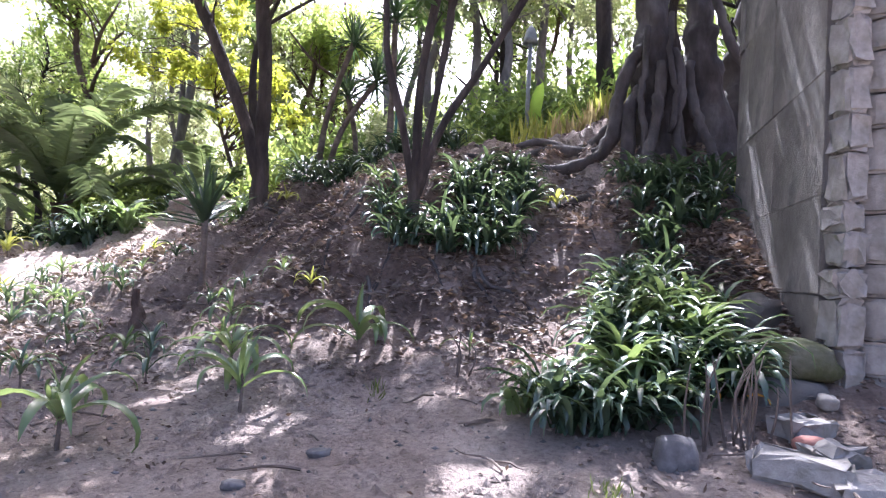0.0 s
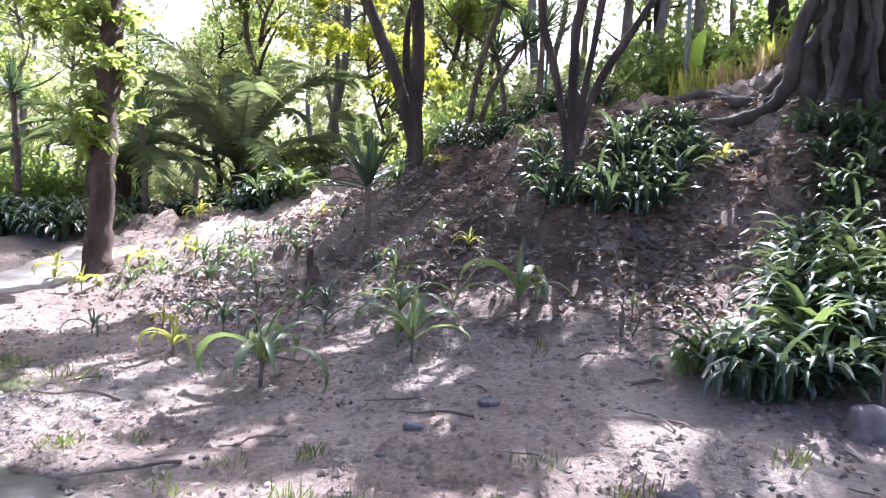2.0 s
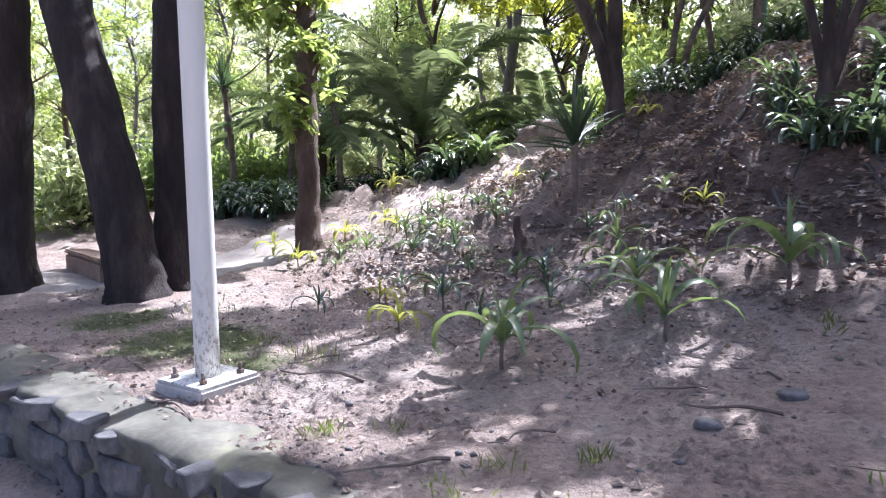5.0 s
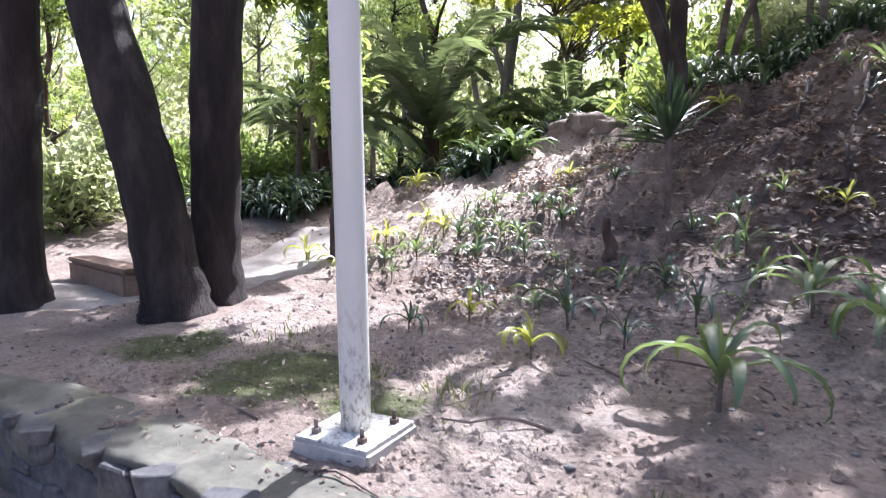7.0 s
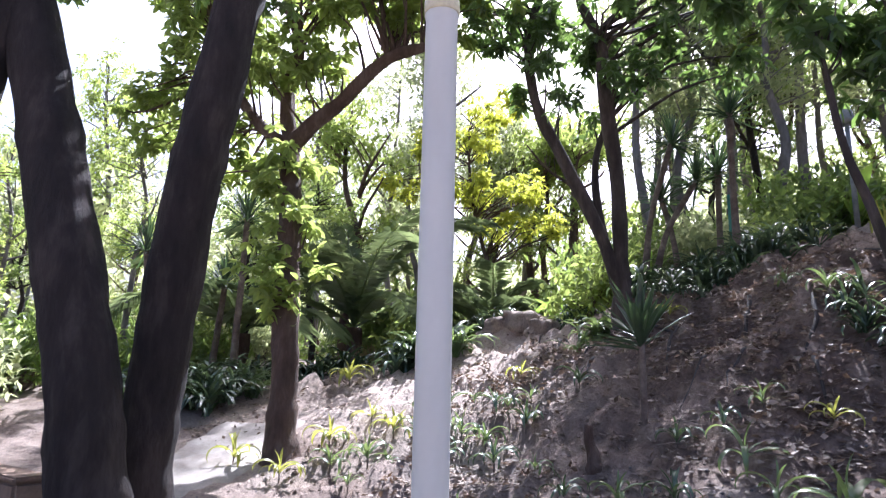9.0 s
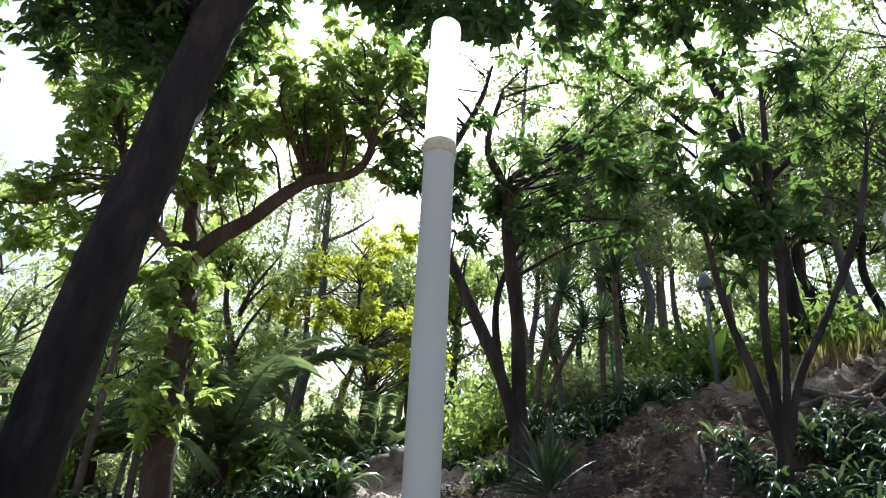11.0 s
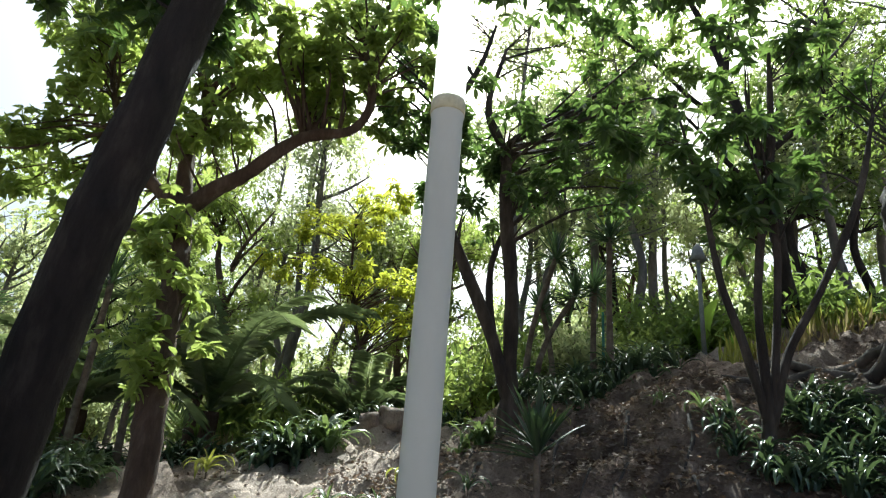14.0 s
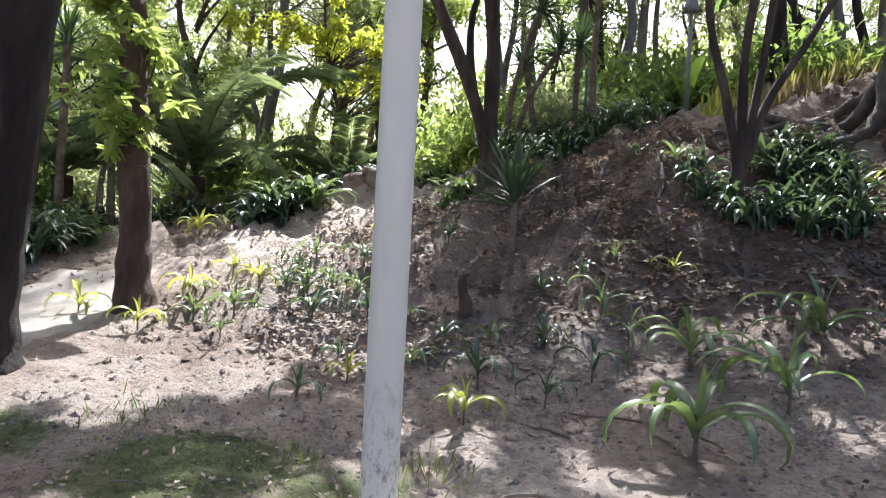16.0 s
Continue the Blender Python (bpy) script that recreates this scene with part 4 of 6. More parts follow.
    # blobs at z 7.8 and 7.4: unseen foliage added to shade great_wall
    for bx, by, bz, rx, n in ((0.0, 9.6, 9.8, 1.8, 9), (1.0, 9.8, 7.8, 1.3, 26), (1.9, 9.9, 7.4, 1.0, 16), (1.8, 9.8, 10.4, 1.9, 16), (3.0, 9.8, 8.4, 1.4, 18), (-0.8, 9.4, 8.6, 1.0, 4)):
        for c in unit(rng.normal(size=(n, 3))) * rng.uniform(0.3, 1, (n, 1)) * [rx, rx, rx * 0.6] + np.array([bx, by, bz]) - np.array(b):
            a = np.array([bx, by, bz - 1.2]) - np.array(b)
            tw.append([(*a, 0.03), (*((a + c) / 2 + rng.normal(size=3) * 0.15), 0.02), (*c, 0.008)])
            pos.append(c + rng.normal(size=(56, 3)) * 0.24)
            way.append(unit(rng.normal(size=(56, 3))) - np.array([0, 0, 0.3]))
    tagged(tubes_object("twig", tw, BARK_FIG, p, sides=4, steps=2), kind="stuff")
    v, f = leaf_blades(np.vstack(pos), np.vstack(way), rng, 0.13, 0.06)
    array_object("crown", v, f, LEAF_MID, p)


fig_tree()


# ---- the wood behind: trees built once and copied ----
def wood_tree(name, seed, height, lean, leaf, bark, label, crown_from, width, clusters, size, per):
    rng = np.random.default_rng(seed)
    pts = [(0, 0, 0, 0.16)]
    for i in range(1, 7):
        s = i / 6
        pts.append((lean * s * s * height * 0.1 + rng.normal() * 0.12, rng.normal() * 0.12, s * height, 0.14 * (1 - 0.8 * s) + 0.01))
    limbs = [pts]
    for k in range(4):
        h = rng.uniform(crown_from * 0.8, 0.85) * height
        a = rng.uniform(0, 6.28)
        r = rng.uniform(0.5, 1.0) * width
        limbs.append([(pts[3][0], pts[3][1], h, 0.06), (pts[3][0] + math.cos(a) * r * 0.5, math.sin(a) * r * 0.5, h + 0.5, 0.045), (pts[3][0] + math.cos(a) * r, math.sin(a) * r, h + 1.2, 0.02)])
    blobs = []
    for k in range(7):
        a, r = rng.uniform(0, 6.28), rng.uniform(0, 0.75) * width
        blobs.append((math.cos(a) * r, math.sin(a) * r, rng.uniform(crown_from, 1.0) * height, width * 0.5, width * 0.5, height * 0.10, clusters // 7))
    return tree(name, limbs, bark, blobs, leaf, size, per, seed, label, "trees of the wood", sides=7, lumps=0.2, spread=0.5, whorl=0)


def shrub(name, seed, leaf, label, width, height, n, size, group="shrubs of the wood", slim=0.45):
    rng = np.random.default_rng(seed)
    p = thing(name, 0, 0, 0, label, "shrub", group)
    c = unit(rng.normal(size=(n, 3))) * rng.uniform(0.35, 1, (n, 1)) * [width / 2, width / 2, height * 0.55]
    c[:, 2] = np.abs(c[:, 2]) + rng.uniform(0, 0.25, n) * height
    st = [[(0.05 * q[0], 0.05 * q[1], -0.1, 0.018), (0.5 * q[0], 0.5 * q[1], 0.55 * q[2], 0.012), (*q, 0.005)] for q in c]
    tagged(tubes_object("stem", st, TWIG, p, sides=4, steps=2), kind="stuff")
    pos = np.repeat(c, 30, 0) + rng.normal(size=(n * 30, 3)) * 0.17
    v, f = leaf_blades(pos, unit(rng.normal(size=pos.shape)) + np.array([0, 0, 0.2]), rng, size, size * slim)
    array_object("foliage", v, f, leaf, p)
    return p


wood = [
    wood_tree("slender_tree", 21, 9.0, 0.4, LEAF_HAZED, BARK_GREY, "slender pale-barked tree of the wood, light hazy leaves", 0.45, 2.0, 63, 0.20, 56),
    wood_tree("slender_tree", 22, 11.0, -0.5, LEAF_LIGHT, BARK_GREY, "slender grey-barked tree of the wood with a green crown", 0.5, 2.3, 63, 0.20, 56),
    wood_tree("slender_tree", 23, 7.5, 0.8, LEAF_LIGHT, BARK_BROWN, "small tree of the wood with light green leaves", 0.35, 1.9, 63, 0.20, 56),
    wood_tree("slender_tree", 24, 13.0, 0.2, LEAF_HAZED, BARK_GREY, "tall pale-barked tree with thin foliage", 0.55, 2.0, 70, 0.20, 40),
    wood_tree("slender_tree", 25, 10.0, -0.9, LEAF_MID, BARK_DARK, "dark leaning tree of the wood", 0.4, 2.4, 63, 0.20, 56),
]
bushes = [
    shrub("leafy_shrub", 31, LEAF_MID, "leafy green shrub under the trees", 2.0, 1.6, 60, 0.18),
    shrub("leafy_shrub", 32, LEAF_HAZED, "green shrub lit from behind, leaves paled as if by haze", 1.8, 2.0, 60, 0.18),
    shrub("leafy_shrub", 33, LEAF_MID, "broad green shrub in the thin shade of the wood", 2.2, 1.4, 64, 0.19),
    shrub("leafy_shrub", 34, LEAF_LIGHT, "light green shrub in the sun", 1.6, 1.5, 46, 0.16),
]
rng = np.random.default_rng(77)
used = [0] * 5


def plant_wood(x, y, kind, turn, size=1.0):
    m = pose(x, y, gz(x, y) - 0.1, 0, 0, turn)
    src = wood[kind]
    if used[kind] == 0:
        src.matrix_basis = m
        src.scale = (size, size, size)
    else:
        old = src.scale.copy()
        src.scale = (size, size, size)
        copy_thing(src, m)
        src.scale = old
    used[kind] += 1


spots = [(4.2, 17.0, 0), (5.5, 17.6, 4), (6.8, 18.5, 1), (5.0, 20.0, 1), (8.0, 20.0, 0), (7.4, 22.5, 4), (9.5, 21.5, 1), (-1.0, 17.5, 0), (-1.9, 19.2, 1), (0.6, 20.0, 1), (2.6, 20.5, 0), (-3.6, 20.5, 0), (-2.8, 19.6, 0), (-4.2, 18.4, 3), (-6.4, 21.0, 2), (-8.6, 21.5, 0), (-10.5, 20.0, 3), (-10.9, 20.4, 3), (-12.0, 17.0, 2),
         (-13.5, 14.5, 4), (-14.5, 12.0, 1), (-16.0, 15.0, 0), (-16.5, 9.5, 2), (-18.5, 12.5, 1), (-20.0, 8.0, 0), (-19.0, 17.0, 2), (-22.0, 13.0, 4), (-13.2, 17.5, 4), (-15.0, 19.0, 0), (-13.0, 23.0, 3), (4.0, 18.0, 4), (-3.0, 22.5, 3), (1.8, 23.0, 3), (-0.2, 24.5, 3), (-7.4, 22.5, 2), (-5.8, 23.2, 2), (-9.2, 22.0, 2), (-7.0, 24.0, 2), (-10.0, 24.5, 0), (1.2, 25.5, 2), (3.4, 24.5, 2), (-8.2, 26.0, 0)]
for _ in range(18):
    spots.append((float(rng.uniform(-30, 9)), float(rng.uniform(20, 34)), int(rng.integers(5))))
for _ in range(10):
    spots.append((float(rng.uniform(-34, -21)), float(rng.uniform(3, 20)), int(rng.integers(5))))
for x, y, k in spots:
    plant_wood(x, y, k, float(rng.uniform(0, 360)), float(rng.uniform(0.85, 1.2)) * (0.58 if x < -12.3 and y < 21 else 1.0))
taken = [0] * 4
shrubs = [(-13.4, 11.4, 2), (-13.6, 13.0, 0), (-9.5, 15.5, 0), (-4.6, 14.0, 0), (-3.4, 13.6, 1), (-2.0, 13.8, 3), (-5.4, 13.0, 3), (-8.9, 14.2, 3),
          (-14.6, 8.4, 1), (-15.5, 10.5, 0), (-16.5, 7.4, 1), (-17.5, 9.2, 3), (-19.0, 6.2, 1), (-15.0, 13.0, 2), (1.5, 14.0, 2), (3.5, 12.5, 2), (-3.8, 15.2, 0), (-2.6, 15.8, 2), (-1.2, 15.6, 0), (0.2, 16.0, 2), (1.6, 16.2, 0), (-5.2, 15.4, 2), (2.8, 15.6, 2)]
for _ in range(34):
    shrubs.append((float(rng.uniform(-26, 8)), float(rng.uniform(15.5, 24)), int(rng.integers(4))))
for _ in range(16):
    shrubs.append((float(rng.uniform(-28, -16)), float(rng.uniform(2, 16)), int(rng.integers(4))))
for x, y, k in shrubs:
    s = float(rng.uniform(0.8, 1.5))
    m = pose(x, y, gz(x, y) - 0.05, 0, 0, float(rng.uniform(0, 360)))
    if taken[k] == 0:
        bushes[k].matrix_basis = m
    else:
        old = bushes[k].scale.copy()
        bushes[k].scale = (s, s, s)
        copy_thing(bushes[k], m)
        bushes[k].scale = old
    taken[k] += 1


# ---- far woods ----
def far_woods():
    rng = np.random.default_rng(101)
    pos = []
    for _ in range(1250):
        a = rng.uniform(radians(-35), radians(95))
        r = rng.uniform(27, 46)
        x, y = -5 - r * math.sin(a), 2 + r * math.cos(a)
        top = rng.uniform(1.0, 9.5 if a > 0.3 else 5.8)
        pos.append(np.array([x, y, gz(x, y) + top * 0.85]) + rng.normal(size=(40, 3)) * [1.0, 0.9, 0.7])
    pos = np.vstack(pos)
    # no haze in the air here; the pale leaf colour imitates it
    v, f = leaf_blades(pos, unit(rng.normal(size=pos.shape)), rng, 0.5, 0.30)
    ob = array_object("far_wood", v, f, LEAF_HAZED)
    tagged(ob, "green wood closing the distance, leaves paled as if by haze", "wood", kind="stuff")


far_woods()


# ---- strap-leaved plants ----
rng = np.random.default_rng(202)
POOL = {}
for tone, mat in (("dark", STRAP_DARK), ("light", STRAP_LIGHT), ("yellow", STRAP_YELLOW)):
    POOL[tone] = []
    for k in range(7):
        v, q = strap(1.0, rng.uniform(0.12, 0.165), rng.uniform(0.75, 1.2) if k < 5 else 1.4, rng.uniform(2.6, 3.7) if k < 5 else 0.7, 9, rng.uniform(-0.6, 0.6))
        me = bpy.data.meshes.new("leaf")
        me.from_pydata([tuple(a) for a in v], [], [tuple(int(i) for i in a) for a in q])
        me.polygons.foreach_set("use_smooth", [True] * len(me.polygons))
        me.materials.append(mat)
        POOL[tone].append(me)
STEMS = []
for k in range(3):
    v, f, c = tube([(0, 0, -0.06, 0.019), (0.01, 0, 0.06, 0.017), (0.0, 0.01, 0.2, 0.015), (0, 0, 0.24, 0.012)], 8, 3, 0.3, k)
    me = bpy.data.meshes.new("stem")
    me.from_pydata([tuple(a) for a in v], [], [tuple(int(i) for i in a) for a in np.vstack([f[:, [0, 1, 2]], f[:, [0, 2, 3]], c])])
    me.materials.append(TWIG)
    STEMS.append(me)


def strap_plant(x, y, size, tone, leaves, label, group="young plants on the terrace"):
    """A young plant: a short stem with arching strap leaves. size: the length of its longest leaves."""
    p = thing("strap_leaf_plant", x, y, gz(x, y), label, "plant", group, float(rng.uniform(0, 360)))
    h = 0.22 * size / 0.6
    st = new("stem", STEMS[int(rng.integers(3))])
    st.parent = p
    st.scale = (size / 0.9, size / 0.9, size / 0.6)
    a = 0.0
    for k in range(leaves):
        upright = k >= leaves - 2
        me = POOL[tone][int(rng.integers(5, 7)) if upright else int(rng.integers(0, 5))]
        ob = new("leaf", me)
        ob.parent = p
        a += 137.5 + rng.uniform(-15, 15)
        s = size * (0.55 if upright else rng.uniform(0.7, 1.1))
        ob.matrix_basis = pose(0, 0, h * (0.55 + 0.45 * k / leaves), rng.uniform(-12, 12), rng.uniform(-10, 14), a) @ Matrix.Diagonal((s, s * rng.uniform(0.75, 1.1), s, 1))
    return p


PLANTS = [(-4.40, 4.52, 0.55, "light", 11), (-5.57, 5.21, 0.32, "yellow", 8), (-6.43, 6.22, 0.30, "yellow", 7), (-2.88, 5.85, 0.60, "light", 11), (-3.87, 5.85, 0.52, "light", 10), (-5.45, 5.72, 0.40, "dark", 9),
          (-4.57, 5.92, 0.36, "dark", 6), (-4.25, 6.9, 0.42, "light", 8), (-4.84, 6.55, 0.34, "dark", 8), (-5.25, 6.9, 0.32, "light", 7), (-3.54, 7.05, 0.30, "yellow", 8), (-6.6, 6.9, 0.38, "dark", 9), 
          (-7.75, 7.2, 0.30, "light", 7), (-8.7, 7.6, 0.42, "yellow", 9), (-9.5, 8.0, 0.46, "yellow", 9), (-8.5, 8.4, 0.46, "yellow", 9), (-8.3, 8.0, 0.40, "light", 9), (-7.4, 8.3, 0.46, "dark", 10),
          (-6.9, 8.4, 0.44, "light", 9), (-8.2, 9.0, 0.42, "yellow", 9), (-7.8, 8.7, 0.45, "yellow", 10), (-7.2, 9.0, 0.42, "light", 9), (-6.6, 8.9, 0.42, "dark", 9), (-6.2, 8.6, 0.45, "dark", 9), (-6.45, 7.9, 0.42, "dark", 10),
          (-7.9, 8.1, 0.44, "light", 9), (-7.0, 7.8, 0.46, "dark", 10), (-4.15, 6.4, 0.34, "light", 7), (-3.55, 5.12, 0.52, "light", 9), (-3.95, 7.55, 0.34, "light", 8), (-4.7, 7.5, 0.40, "dark", 9), (-6.7, 5.6, 0.26, "dark", 6),
          (-5.0, 5.5, 0.30, "dark", 6), (-4.5, 9.6, 0.36, "yellow", 10), (-3.3, 9.0, 0.34, "light", 9), (-3.1, 8.3, 0.34, "light", 9), (-9.35, 11.0, 0.55, "yellow", 12), (-5.6, 8.7, 0.36, "dark", 9), (-6.4, 9.8, 0.34, "yellow", 8), (-1.0, 8.0, 0.34, "yellow", 9), (1.25, 8.3, 0.42, "yellow", 10)]
WORDS = {"light": "young plant with arching pale green strap leaves on bare earth", "yellow": "young plant with sunlit yellow-green strap leaves on bare earth", "dark": "young plant with dark green strap leaves on bare earth"}
for x, y, s, tone, n in PLANTS:
    strap_plant(x, y, s * (0.8 if x < -5.5 and 6.5 < y < 7.5 else (1.25 if y < 7 else 1.05)), tone, n, WORDS[tone])
for x0, x1, y0, y1, k in ((-8.6, -6.0, 8.0, 9.2, 12), (-6.2, -4.2, 6.4, 7.8, 5)):
    for _ in range(k):
        tone = ("light", "dark", "light")[int(rng.integers(3))] if x0 < -8 else ("light", "dark", "dark")[int(rng.integers(3))]
        strap_plant(float(rng.uniform(x0, x1)), float(rng.uniform(y0, y1)), float(rng.uniform(0.24, 0.38)), tone, int(rng.integers(6, 10)), WORDS[tone])


def clump(x, y, rx, ry, n, length, width, mat, label, seed, spread=1.0, group="clumps on the bank"):
    r = np.random.default_rng(seed)
    z0 = gz(x, y)
    p = thing("strap_leaf_clump", x, y, z0, label, "plant", group)
    k = max(5, n // 11)
    a, d = r.uniform(0, 6.283, k), np.sqrt(r.uniform(0, 1, k))
    bx, by = np.cos(a) * d * rx, np.sin(a) * d * ry
    base = np.stack([bx, by, land(x + bx, y + by) - z0 - 0.02 + r.uniform(0, 0.12, k)], 1)
    for q in base:
        v, f = strap_clump(r, max(5, n // k), length, width * 1.2, spread * 1.45, q[None])
        array_object("rosette", v, f, mat, p, smooth=True)


LUSH = "lush clump of glossy dark green strap leaves on the bank"
SHADE = "clump of dark green strap leaves in the shade"
CLUMPS = [(-0.82, 5.1, 0.30, 0.25, 150, 0.62, 0.054, 1), (-0.42, 5.05, 0.30, 0.26, 160, 0.60, 0.054, 1), (-0.85, 5.6, 0.32, 0.25, 150, 0.62, 0.054, 1), (-0.5, 5.65, 0.34, 0.3, 170, 0.64, 0.054, 1), (-0.25, 5.15, 0.12, 0.12, 30, 0.5, 0.045, 1),
          (-0.55, 6.2, 0.35, 0.3, 140, 0.58, 0.05, 1), (-0.2, 6.1, 0.25, 0.25, 80, 0.55, 0.048, 1), (-0.4, 6.7, 0.4, 0.25, 110, 0.52, 0.045, 1), (-1.35, 4.75, 0.26, 0.18, 110, 0.52, 0.05, 1), (-1.65, 4.9, 0.14, 0.12, 34, 0.45, 0.045, 1), (-0.95, 4.75, 0.2, 0.15, 60, 0.5, 0.05, 1), (-0.05, 7.4, 0.3, 0.3, 80, 0.5, 0.042, 0), (0.4, 7.5, 0.3, 0.3, 80, 0.5, 0.042, 0),
          (-2.6, 7.45, 0.28, 0.25, 90, 0.5, 0.04, 0), (-2.2, 7.4, 0.3, 0.25, 120, 0.52, 0.042, 1), (-1.8, 7.4, 0.3, 0.3, 120, 0.52, 0.042, 0), (-1.6, 7.9, 0.3, 0.3, 110, 0.52, 0.042, 0), (-2.1, 8.2, 0.3, 0.3, 110, 0.52, 0.042, 0), (-1.65, 8.5, 0.25, 0.3, 90, 0.5, 0.04, 0), (-1.3, 8.2, 0.15, 0.2, 50, 0.42, 0.036, 0), (-2.9, 8.0, 0.2, 0.2, 60, 0.42, 0.036, 0),
          (0.15, 8.4, 0.3, 0.25, 80, 0.6, 0.045, 0), (0.6, 8.45, 0.3, 0.25, 80, 0.62, 0.045, 0), (1.0, 8.6, 0.3, 0.25, 80, 0.62, 0.045, 0), (0.2, 7.95, 0.35, 0.2, 90, 0.5, 0.042, 0), (0.75, 8.0, 0.35, 0.2, 80, 0.5, 0.042, 0),
          (-4.2, 10.9, 0.4, 0.3, 120, 0.55, 0.05, 0), (-3.6, 10.9, 0.4, 0.3, 130, 0.58, 0.05, 0), (-3.0, 11.1, 0.4, 0.3, 130, 0.6, 0.05, 0), (-3.9, 11.6, 0.4, 0.3, 120, 0.62, 0.05, 0), (-3.2, 11.8, 0.4, 0.3, 120, 0.62, 0.05, 0), (-2.4, 11.7, 0.4, 0.3, 110, 0.62, 0.05, 0), (-4.7, 11.5, 0.35, 0.3, 110, 0.6, 0.05, 0), (-5.5, 10.7, 0.3, 0.25, 80, 0.5, 0.05, 1), (-4.3, 9.95, 0.25, 0.25, 50, 0.4, 0.04, 0),
          (-8.3, 11.2, 0.42, 0.4, 150, 0.78, 0.08, 1), (-8.0, 11.5, 0.42, 0.35, 130, 0.82, 0.08, 1), (-11.3, 9.8, 0.6, 0.5, 170, 0.78, 0.065, 1), (-11.9, 10.5, 0.6, 0.5, 170, 0.78, 0.065, 1), (-11.3, 10.8, 0.6, 0.5, 170, 0.78, 0.065, 1), (-12.4, 9.7, 0.6, 0.5, 170, 0.78, 0.065, 1), (-12.7, 10.8, 0.5, 0.4, 130, 0.62, 0.06, 0), (-11.6, 11.7, 0.5, 0.4, 130, 0.65, 0.06, 0), (-10.6, 11.9, 0.5, 0.4, 130, 0.6, 0.06, 0), (-10.2, 12.6, 0.5, 0.3, 110, 0.6, 0.06, 0), (-9.2, 13.2, 0.4, 0.3, 80, 0.5, 0.05, 0),
          (-7.3, 12.6, 0.25, 0.2, 50, 0.4, 0.045, 1), (-5.9, 12.4, 0.3, 0.25, 60, 0.45, 0.045, 1)]
for i, (x, y, rx, ry, n, length, width, lit) in enumerate(CLUMPS):
    clump(x, y, rx, ry, n, length, width, STRAP_DARK if not lit or i % 3 else STRAP_LIGHT, LUSH if lit else SHADE, 300 + i)


# ---- spiky plants, palms, bananas ----
def spiky_head(r, n, length, width, low=-0.5):
    vs, fs, k = [], [], 0
    for i in range(n):
        el = radians(r.uniform(low * 60, 88))
        v, f = strap(length * r.uniform(0.75, 1.1), width, el, r.uniform(0.0, 0.5), 4)
        a = r.uniform(0, 6.283)
        m = np.array([[math.cos(a), -math.sin(a), 0], [math.sin(a), math.cos(a), 0], [0, 0, 1]])
        vs.append(v @ m.T + np.array([0, 0, r.uniform(-0.12, 0.05)]))
        fs.append(f + k)
        k += len(v)
    return np.vstack(vs), np.vstack(fs)


def yucca(stem, length, width, n, seed, label, low=-0.45):
    b = stem[0][:3]
    p = thing("yucca", *b, label, "plant", "spiky plants")
    tubes_object("trunk", [[(x - b[0], y - b[1], z - b[2], r) for x, y, z, r in stem]], TWIG, p, sides=8, lumps=0.3)
    v, f = spiky_head(np.random.default_rng(seed), n, length, width, low)
    e = stem[-1]
    tagged(array_object("leaf_head", v + np.array([e[0] - b[0], e[1] - b[1], e[2] - b[2]]), f, SPIKE, p), kind="stuff")


yucca([(-4.97, 7.9, gz(-4.97, 7.9) - 0.05, 0.045), (-4.95, 7.9, 1.1, 0.036), (-4.96, 7.9, 1.72, 0.038)], 0.68, 0.07, 50, 41, "small spiky yucca on a thin bare stem", 0.05)
for i, (bx, by, hx, hy, hz) in enumerate(((-4.65, 12.0, -4.1, 12.0, 5.3), (-4.5, 12.1, -3.7, 12.3, 4.7), (-3.3, 11.4, -3.3, 11.3, 5.5), (-3.4, 12.2, -3.36, 12.2, 4.85), (-4.0, 12.6, -4.25, 12.6, 4.5), (-11.5, 11.0, -11.47, 11.0, 4.0), (-12.2, 11.4, -12.0, 11.3, 2.9), (-11.0, 11.6, -11.1, 11.5, 3.1), (-13.0, 10.6, -13.1, 10.5, 3.4))):
    g = gz(bx, by)
    yucca([(bx, by, g - 0.1, 0.075), (bx * 0.7 + hx * 0.3, by, g * 0.5 + hz * 0.5, 0.055), (hx, hy, hz, 0.05)], 0.62, 0.05, 70, 50 + i, "tall spiky yucca with a dark rosette of leaves")


